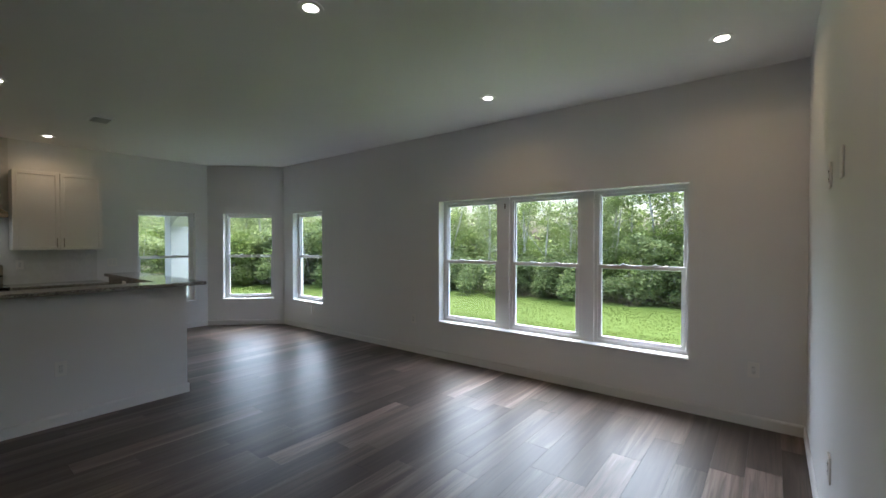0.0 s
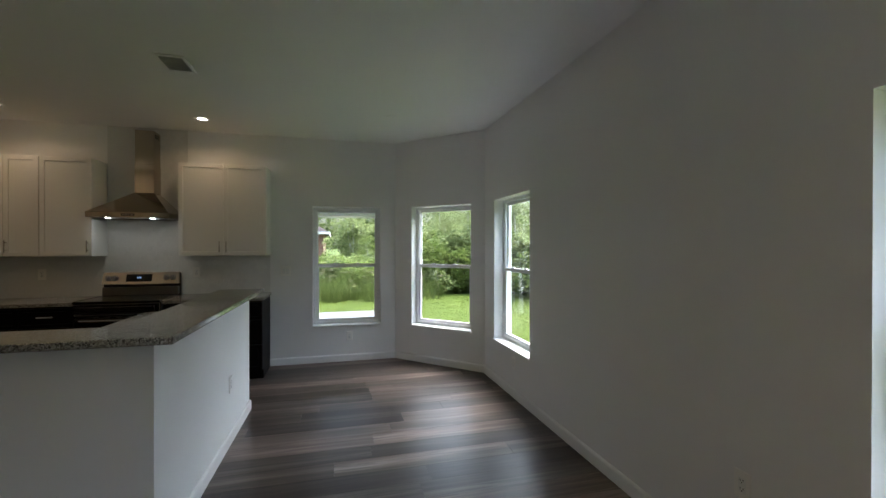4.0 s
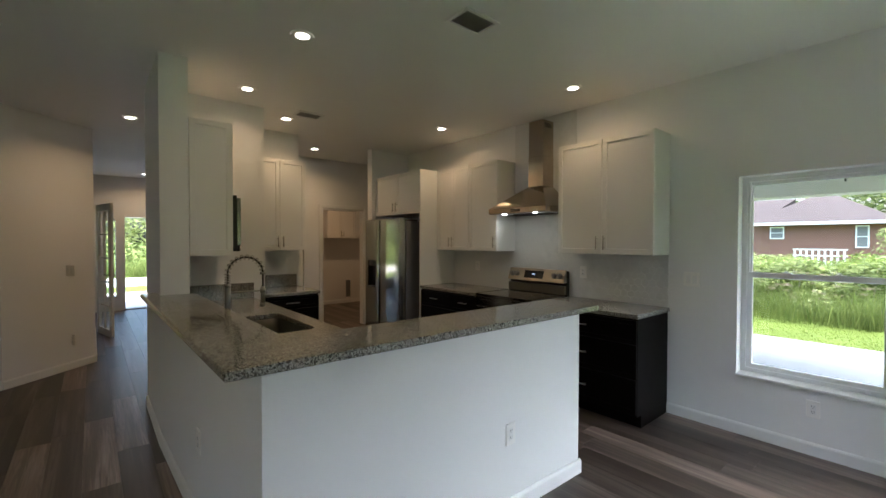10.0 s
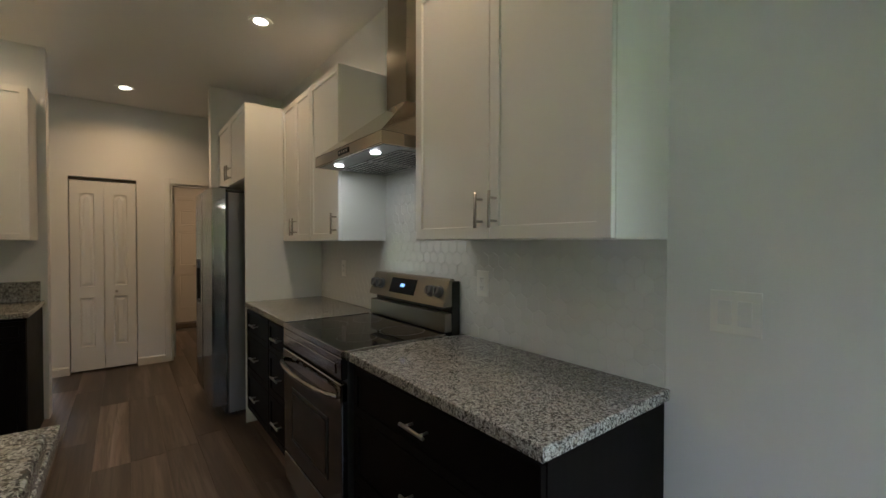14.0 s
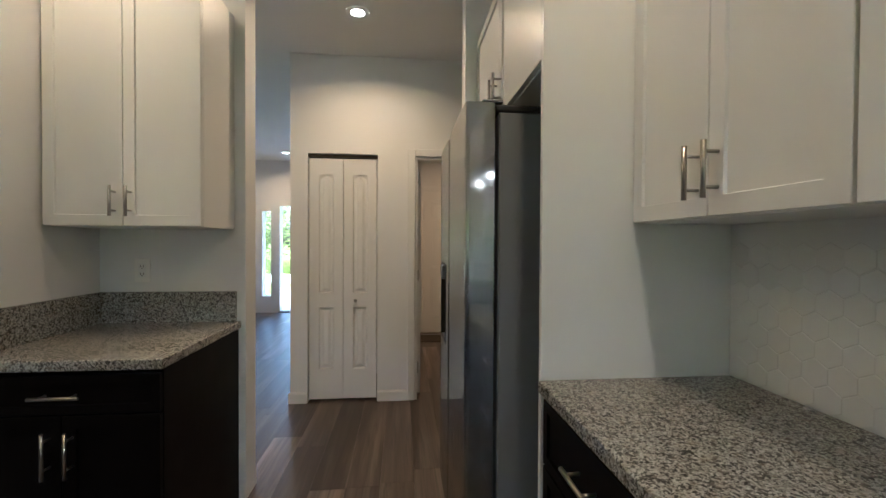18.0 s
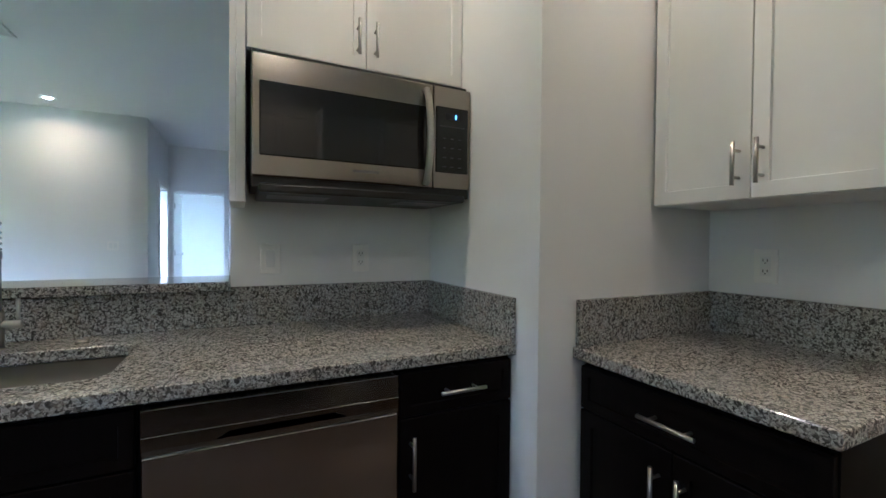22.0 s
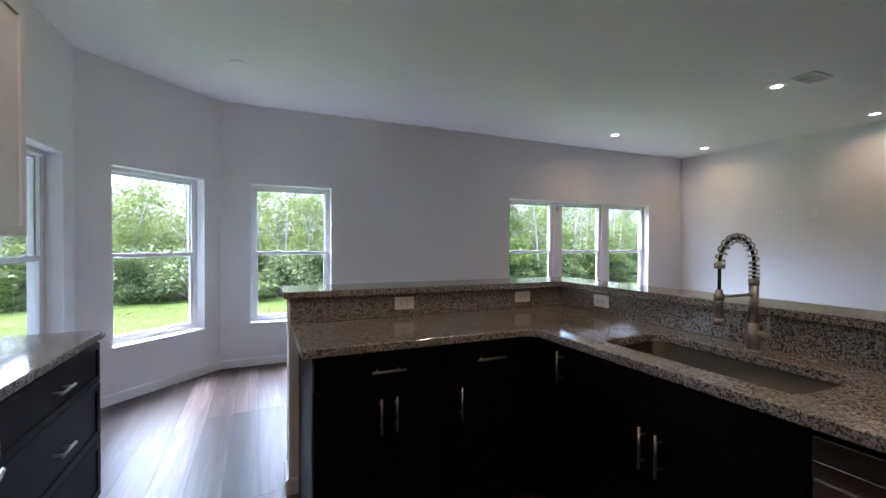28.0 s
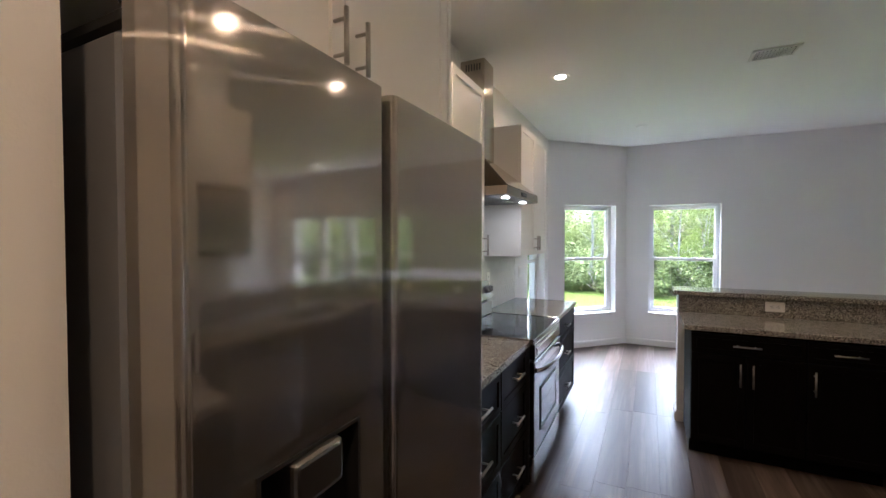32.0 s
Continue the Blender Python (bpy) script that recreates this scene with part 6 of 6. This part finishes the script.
def shrub(m, seed, w, h, mat, label, leaves=3500, size=0.06, name="shrub"):
    rs = random.Random(seed)
    root = thing(name, m, label, "shrub", "undergrowth")
    bm = bmesh.new()
    blobs = []
    for k in range(13):
        a, d = rs.uniform(0, 6.28), rs.uniform(0.1, 0.75) * w
        tip = Vector((math.cos(a) * d, math.sin(a) * d, h * rs.uniform(0.3, 1.15)))
        tube(bm, [(tip.x * 0.15, tip.y * 0.15, -0.03), (tip.x * 0.6, tip.y * 0.6, tip.z * 0.55), tip], [0.02, 0.013, 0.005], 5)
        q = rs.uniform(0.12, 0.3)
        blobs.append((tip.x, tip.y, tip.z * 0.9, w * q, w * q, h * rs.uniform(0.15, 0.36)))
        blobs.append((tip.x * 1.25, tip.y * 1.25, h * rs.uniform(0.1, 0.35), w * 0.2, w * 0.2, h * 0.2))
    part("stems", bm, BARK, root, "thin grey stems")
    leaf_cloud("foliage", blobs, leaves, size, mat, root, seed)
    return root


def blades(name, areas, density, hlo, hhi, wide, mat, seed, lean=0.25, tuft=0.0):
    """Upright grass blades over rectangles (x0, x1, y0, y1), gathered in tufts of the given spread."""
    rs = np.random.RandomState(seed)
    out = []
    for x0, x1, y0, y1 in areas:
        n = int((x1 - x0) * (y1 - y0) * density)
        p = np.stack((rs.uniform(x0, x1, n), rs.uniform(y0, y1, n), np.full(n, GROUND)), 1)
        h = rs.uniform(hlo, hhi, n)[:, None]
        if tuft:
            k = max(int(n / 45), 1)
            c = np.stack((rs.uniform(x0, x1, k), rs.uniform(y0, y1, k)), 1)
            tall = rs.uniform(0.55, 1.15, k)
            w = rs.randint(0, k, n)
            p[:, :2] = c[w] + rs.normal(0, tuft, (n, 2))
            h = h * tall[w][:, None]
        a = rs.uniform(0, 2 * math.pi, n)
        side = np.stack((np.cos(a), np.sin(a), np.zeros(n)), 1) * (wide * rs.uniform(0.6, 1.3, n))[:, None]
        bend = np.stack((rs.normal(0, lean, n), rs.normal(0, lean, n), np.ones(n)), 1)
        mid, tip = p + bend * h * 0.55, p + bend * h * np.array([1.6, 1.6, 1.0])
        out.append(np.stack((p - side, p + side, mid + side * 0.8, mid - side * 0.8), 1).reshape(-1, 3))
        out.append(np.stack((mid - side * 0.8, mid + side * 0.8, tip + side * 0.1, tip - side * 0.1), 1).reshape(-1, 3))
    return quads(name, np.concatenate(out), mat)


def outdoors():
    bm = bmesh.new()
    R = 400
    bm.faces.new([bm.verts.new(p) for p in ((-R, -R, GROUND), (R, -R, GROUND), (R, R, GROUND), (-R, R, GROUND))])
    tagged(part("ground", bm, LAWN), "green lawn reaching to the woods", "lawn", kind="structure")
    # lawn blades near the windows
    g = blades("lawn_grass", [(-9, 4.5, 4.7, 11.0), (-14.5, -9, 4.5, 9.0), (-15, -12.05, -4.5, 4.5), (-6.2, 4, 4.7, 8.0)], 1100, 0.01, 0.026, 0.0032, GRASSM, 11, 0.9)
    tagged(g, "short mown green grass", "grass", kind="stuff")
    # reeds at the wood's edge and in front of the neighbour's hedge
    g = blades("tall_grass", [(-13, -5.2, 11.4, 12.4), (-17, -15.5, 4, 9)], 300, 0.15, 0.5, 0.0048, REED, 12, 0.3, 0.2)
    tagged(g, "short tufts of weeds at the edge of the wood", "weeds", kind="stuff")
    g = blades("dead_brush", [(-8, 9, 11.5, 12.7)], 170, 0.12, 0.42, 0.006, TWIG, 14, 1.1, 0.25)
    tagged(g, "tangled brown dead twigs under the shrubs", "brush", kind="stuff")
    g = blades("reeds", [(-15.7, -14.1, -6.5, 6), (-14, 0, -21.5, -19.2)], 460, 0.3, 1.0, 0.0055, REED, 13, 0.24, 0.16)
    tagged(g, "tall reeds and weeds at the edge of the lawn", "reeds", kind="stuff")
    rs = random.Random(8)
    # wood to the north and north-west
    kinds = []
    for k, (hgt, mat, lean) in enumerate(((6.4, LEAF_A, 0.05), (5.4, LEAF_C, -0.08), (7.2, LEAF_A, 0.03), (5.8, LEAF_C, 0.14))):
        t = tree(pose(-4 + k * 2.2, 13.0, GROUND) @ Matrix.Scale(0.72, 4), 20 + k, hgt, mat, "slender tree with pale trunk and loose green crown", lean, 8000, 0.05, 0.16)
        kinds.append(t)
    x = -13.0
    while x < 14:
        k = rs.randrange(4)
        y = 12.5 + rs.uniform(0, 2.0)
        copy_thing(kinds[k], pose(x, y, GROUND, 0, 0, rs.uniform(0, 360)) @ Matrix.Scale(rs.uniform(0.68, 1.05), 4))
        (rs.random() < 0.8) and copy_thing(kinds[rs.randrange(4)], pose(x + 0.9, y + 3.5, GROUND, 0, 0, rs.uniform(0, 360)) @ Matrix.Scale(rs.uniform(0.8, 1.15), 4))
        x += rs.uniform(1.2, 1.8)
    for i in range(9):
        s = i / 8
        copy_thing(kinds[rs.randrange(4)], pose(-21 + 8 * s + rs.uniform(-0.6, 0.6), 7.2 + 5.4 * s + rs.uniform(-0.5, 0.5), GROUND, 0, 0, rs.uniform(0, 360)) @ Matrix.Scale(rs.uniform(0.55, 0.85), 4))
    # bare slim trunks standing among the leaves
    for i in range(26):
        x = rs.uniform(-12, 9)
        bare_trunk(pose(x, 12.0 + rs.uniform(0, 1.5), GROUND, 0, 0, rs.uniform(0, 360)), 60 + i, rs.uniform(3.6, 6.5))
    sh = []
    for k, mat in enumerate((LEAF_A, LEAF_B, LEAF_C)):
        sh.append(shrub(pose(-2 + k * 2.0, 12.2, GROUND), 40 + k, 1.6, 1.5, mat, "dense green shrub at the edge of the wood", 6500, 0.055))
    x = -14.0
    while x < 12:
        copy_thing(sh[rs.randrange(3)], pose(x, 12.2 + rs.uniform(-0.3, 1.0), GROUND, 0, 0, rs.uniform(0, 360)) @ Matrix.Diagonal((rs.uniform(0.7, 1.3), rs.uniform(0.7, 1.3), rs.uniform(0.5, 1.0), 1)))
        x += rs.uniform(0.9, 1.5)
    for i in range(16):
        s = i / 15
        copy_thing(sh[rs.randrange(3)], pose(-19.5 + 7 * s + rs.uniform(-0.5, 0.5), 6.2 + 5.2 * s + rs.uniform(-0.5, 0.5), GROUND, 0, 0, rs.uniform(0, 360)) @ Matrix.Scale(rs.uniform(0.9, 1.5), 4))
    bl = []
    for i in range(210):
        s = rs.random()
        x, y = (-30 + 15 * s, 7.5 + 8 * s) if rs.random() < 0.35 else (-15 + 34 * s, 16.5)
        z = rs.uniform(0.3, 2.6) if rs.random() < 0.84 else rs.uniform(2.6, 4.4)
        q = rs.uniform(0.8, 1.5)
        bl.append((x + rs.uniform(-1, 1), y + rs.uniform(-0.8, 2.2), z, q, q, q * 0.75))
    fw = leaf_cloud("wood_foliage", bl, 80000, 0.085, LEAF_A, None, 9)
    tagged(fw, "deep green foliage filling the wood behind", "woods", kind="stuff")
    # hedge and reeds toward the neighbour
    y = -8.0
    while y < 9:
        copy_thing(sh[2 if rs.random() < 0.8 else 0], pose(-16.6 + rs.uniform(-0.5, 0.6), y, GROUND, 0, 0, rs.uniform(0, 360)) @ Matrix.Diagonal((1.2, 1.2, 0.5 + rs.uniform(0, 0.25) + (0.5 if y > 4.5 else 0), 1)))
        copy_thing(sh[0 if rs.random() < 0.5 else 2], pose(-19.0 + rs.uniform(-0.8, 0.8), y + 0.5, GROUND, 0, 0, rs.uniform(0, 360)) @ Matrix.Diagonal((1.6, 1.6, 0.68 + (0.6 if y > 4.5 else 0), 1)))
        y += rs.uniform(1.0, 1.5)
    for y, sc in ((4.2, 0.62), (6.0, 0.8), (7.6, 0.95), (9.5, 1.0), (-9, 0.9), (-12, 1.0)):
        copy_thing(kinds[0 if y > 5 else 3], pose(-21.0 if y < 7 else -17, y, GROUND, 0, 0, 50 * y) @ Matrix.Scale(sc * 0.85, 4))
    for x, y, a, b in ((-24, 3.55, 1.5, 1.7), (-26.5, 5.6, 2.0, 2.3)):
        copy_thing(sh[0], pose(x, y, GROUND, 0, 0, 40 * y) @ Matrix.Diagonal((a, a, b, 1)))
    bl = [(rs.uniform(-18.4, -16.0), rs.uniform(-8, 9), rs.uniform(0.0, 0.95), q, q, q * 0.8) for q in [rs.uniform(0.22, 0.5) for i in range(230)]]
    hd = leaf_cloud("hedge_foliage", bl, 46000, 0.045, LEAF_C, None, 15)
    tagged(hd, "tangled yellow-green hedge foliage behind the reeds", "hedge", kind="stuff")
    heads = [(rs.uniform(-15.6, -14.2), rs.uniform(-6, 6), rs.uniform(0.2, 0.82), 0.08, 0.08, 0.02) for i in range(150)]
    fl = leaf_cloud("flower_heads", heads, 7500, 0.015, FLOWER, None, 5)
    tagged(fl, "pale wild flower heads above the reeds", "flowers", kind="stuff")
    # woods behind the neighbour and across the street
    far = leaf_cloud("far_woods", [(-58 + 3 * math.sin(i), -36 + i * 6, 3.4 + math.sin(i * 2.3), 3.5, 3.5, 3.6) for i in range(13)], 24000, 0.28, LEAF_B, None, 6)
    tagged(far, "far green woods behind the neighbouring house", "woods", kind="stuff")
    far = leaf_cloud("street_woods", [(-16 + i * 3.2, -25 + math.sin(i * 2), 2.2 + math.sin(i * 1.7), 2.3, 2.0, 2.6) for i in range(9)], 22000, 0.13, LEAF_A, None, 7)
    tagged(far, "green woods across the street", "woods", kind="stuff")
    # lanai
    z = -0.1
    bm = one(-11.95, XW - WT - 0.001, -6.0, 4.45, z - 0.15, z)
    tagged(part("patio_slab", bm, CONCRETE), "pale broom-finished concrete patio slab", "patio", kind="structure")
    c = thing("patio_column", pose(-10.95, 4.22, z), "square cream stucco patio column", "column")
    part("shaft", one(-0.2, 0.2, -0.2, 0.2, 0, 2.5, 0.01), STUCCO, c)
    part("plinth", one(-0.215, 0.215, -0.215, 0.215, 0, 0.1, 0.006), STUCCO, c)
    copy_thing(c, pose(-10.95, -4.0, z))
    bm = one(-11.15, -10.75, -6.0, 4.42, 2.08, 2.75, 0.004)
    tagged(part("patio_beam", bm, STUCCO), "cream stucco patio beam", "beam", kind="structure")
    # arched beam from the house corner to the column
    bm = bmesh.new()
    n = 14
    pts = []
    for i in range(n + 1):
        s = i / n
        pts.append((-10.75 + 3.3 * s, 2.14 - 0.02 + 0.34 * math.sin(math.pi * min(s, 0.5)) ** 0.6 - 0.28))
    lo = [[bm.verts.new((x, y, zz)) for x, zz in pts] for y in (4.03, 4.41)]
    hi = [[bm.verts.new((x, y, 2.75)) for x, zz in pts] for y in (4.03, 4.41)]
    for i in range(n):
        bm.faces.new((lo[0][i], lo[0][i + 1], hi[0][i + 1], hi[0][i]))
        bm.faces.new((lo[1][i + 1], lo[1][i], hi[1][i], hi[1][i + 1]))
        bm.faces.new((lo[1][i], lo[1][i + 1], lo[0][i + 1], lo[0][i]))
    bmesh.ops.recalc_face_normals(bm, faces=bm.faces)
    tagged(part("patio_arch", bm, STUCCO), "cream stucco arch at the end of the patio", "arch", kind="structure")
    bm = one(-11.6, XW - WT - 0.001, -6.2, 4.42, 2.76, 2.9)
    tagged(part("patio_ceiling", bm, STUCCO), "smooth cream patio ceiling", "ceiling", kind="structure")
    f = thing("ceiling_fan", pose(-9.2, 2.74, 2.76), "dark bronze patio ceiling fan at rest", "ceiling fan")
    part("canopy", cyl(bmesh.new(), (0, 0, 0), (0, 0, -0.05), 0.06, 0.05, 20), BLACK, f)
    part("rod", cyl(bmesh.new(), (0, 0, -0.05), (0, 0, -0.3), 0.014, n=12), BLACK, f)
    part("motor", cyl(bmesh.new(), (0, 0, -0.3), (0, 0, -0.43), 0.1, 0.085, 24), BLACK, f)
    for k in range(5):
        b = part("blade", one(0.09, 0.64, -0.062, 0.062, -0.004, 0.004, 0.003), BLACK, f)
        b.matrix_basis = pose(0, 0, -0.38, 11, 0, 72 * k + 34)
    part("pull_chain", cyl(bmesh.new(), (0.03, 0, -0.43), (0.03, 0, -0.66), 0.002, n=6), BLACK, f)
    part("chain_knob", cyl(bmesh.new(), (0.03, 0, -0.66), (0.03, 0, -0.7), 0.006, 0.009, 10), BLACK, f)
    # porch at the front
    bm = one(-6.2, -2.8, -9.3, -7.81, -0.16, -0.03)
    tagged(part("porch_slab", bm, WALK), "pale concrete porch slab", "porch", kind="structure")
    c = thing("porch_column", pose(-4.83, -8.97, -0.03), "square cream stucco porch column", "column")
    part("shaft", one(-0.2, 0.2, -0.2, 0.2, 0, 2.8, 0.01), STUCCO, c)
    bm = one(-6.2, -2.8, -12.6, -9.31, GROUND - 0.1, GROUND + 0.03)
    tagged(part("front_walk", bm, WALK), "sunlit pale concrete walk before the porch", "path", kind="structure")
    bm = one(-40, 30, -18.9, -15.0, GROUND - 0.1, GROUND + 0.012)
    tagged(part("street", bm, WALK), "pale street in front of the house", "road", kind="structure")
    bm = one(-6.4, -2.6, -9.25, -7.82, 2.76, 2.9)
    tagged(part("porch_ceiling", bm, STUCCO), "cream porch ceiling", "ceiling", kind="structure")
    # neighbour's house
    h = thing("neighbour_house", pose(-36.2, 0, GROUND), "brown stucco house with a hipped brown shingle roof", "house")
    r0 = 2.78
    part("wall", one(-10.5, 0, -4.3, 1.75, 0, r0, 0.02), BROWNST, h)
    part("wing_wall", one(-10.5, -1.4, -16, -4.31, 0, r0 - 0.003, 0.02), BROWNST, h)
    e = 0.45
    for nm, (x0, x1, y0, y1), ra, rb in (("roof", (-10.5 - e, e, -4.3 - e, 1.75 + e), (-6.4, -1.5, 5.04), (-5.2, -1.5, 5.04)),
                                         ("wing_roof", (-10.5 - e, -1.4 + e, -16 - e, -4.3), (-6, -11.5, 4.7), (-6, -3.2, 4.7))):
        bm = bmesh.new()
        lo = [bm.verts.new(p) for p in ((x0, y0, r0), (x1, y0, r0), (x1, y1, r0), (x0, y1, r0))]
        a, b = bm.verts.new(ra), bm.verts.new(rb)
        if nm == "roof":
            bm.faces.new((lo[1], lo[2], b)), bm.faces.new((lo[2], lo[3], a, b)), bm.faces.new((lo[3], lo[0], a)), bm.faces.new((lo[0], lo[1], b, a))
        else:
            bm.faces.new((lo[0], lo[1], a)), bm.faces.new((lo[1], lo[2], b, a)), bm.faces.new((lo[2], lo[3], b)), bm.faces.new((lo[3], lo[0], a, b))
        bm.faces.new(list(reversed(lo)))
        bmesh.ops.recalc_face_normals(bm, faces=bm.faces)
        part(nm, bm, SHINGLE, h, "hipped brown shingle roof")
    for b in ((e - 0.02, e + 0.03, -4.3 - e, 1.75 + e), (-10.5, e - 0.025, 1.75 + e - 0.02, 1.75 + e + 0.03), (-1.4 + e - 0.02, -1.4 + e + 0.03, -16 - e, -4.3 - e)):
        part("fascia", one(*b, r0 - 0.16, r0 + 0.02), TRIM, h, "white fascia board")
    for y0, y1, z0, z1 in ((-3.44, -2.72, 1.78, 2.54), (0.42, 0.98, 1.28, 2.54)):
        wn = part("window", ring(bmesh.new(), y1 - y0, z1 - z0, 0.07, 0, 0.05, 0, 0), TRIM, h, "white framed window")
        wn.matrix_basis = pose(0.055, y0, z0, 0, 0, 90)
        part("pane", one(0.06, y1 - y0 - 0.06, 0.012, 0.04, 0.06, z1 - z0 - 0.06), GREYPL, wn)
        part("glazing_bar", one(0.06, y1 - y0 - 0.06, 0.002, 0.03, (z1 - z0) / 2 - 0.025, (z1 - z0) / 2 + 0.025), TRIM, wn)
    fnc = thing("fence", pose(-34.5, -2.0, GROUND), "short white fence in front of the brown house", "fence")
    part("rail", one(0, 0.06, 0, 2.3, 1.14, 1.22), TRIM, fnc)
    part("rail", one(0, 0.06, 0, 2.3, 0.8, 0.87), TRIM, fnc)
    for i in range(9):
        part("picket", one(-0.02, 0.0, 0.03 + i * 0.26, 0.13 + i * 0.26, 0, 1.2), TRIM, fnc)


outdoors()
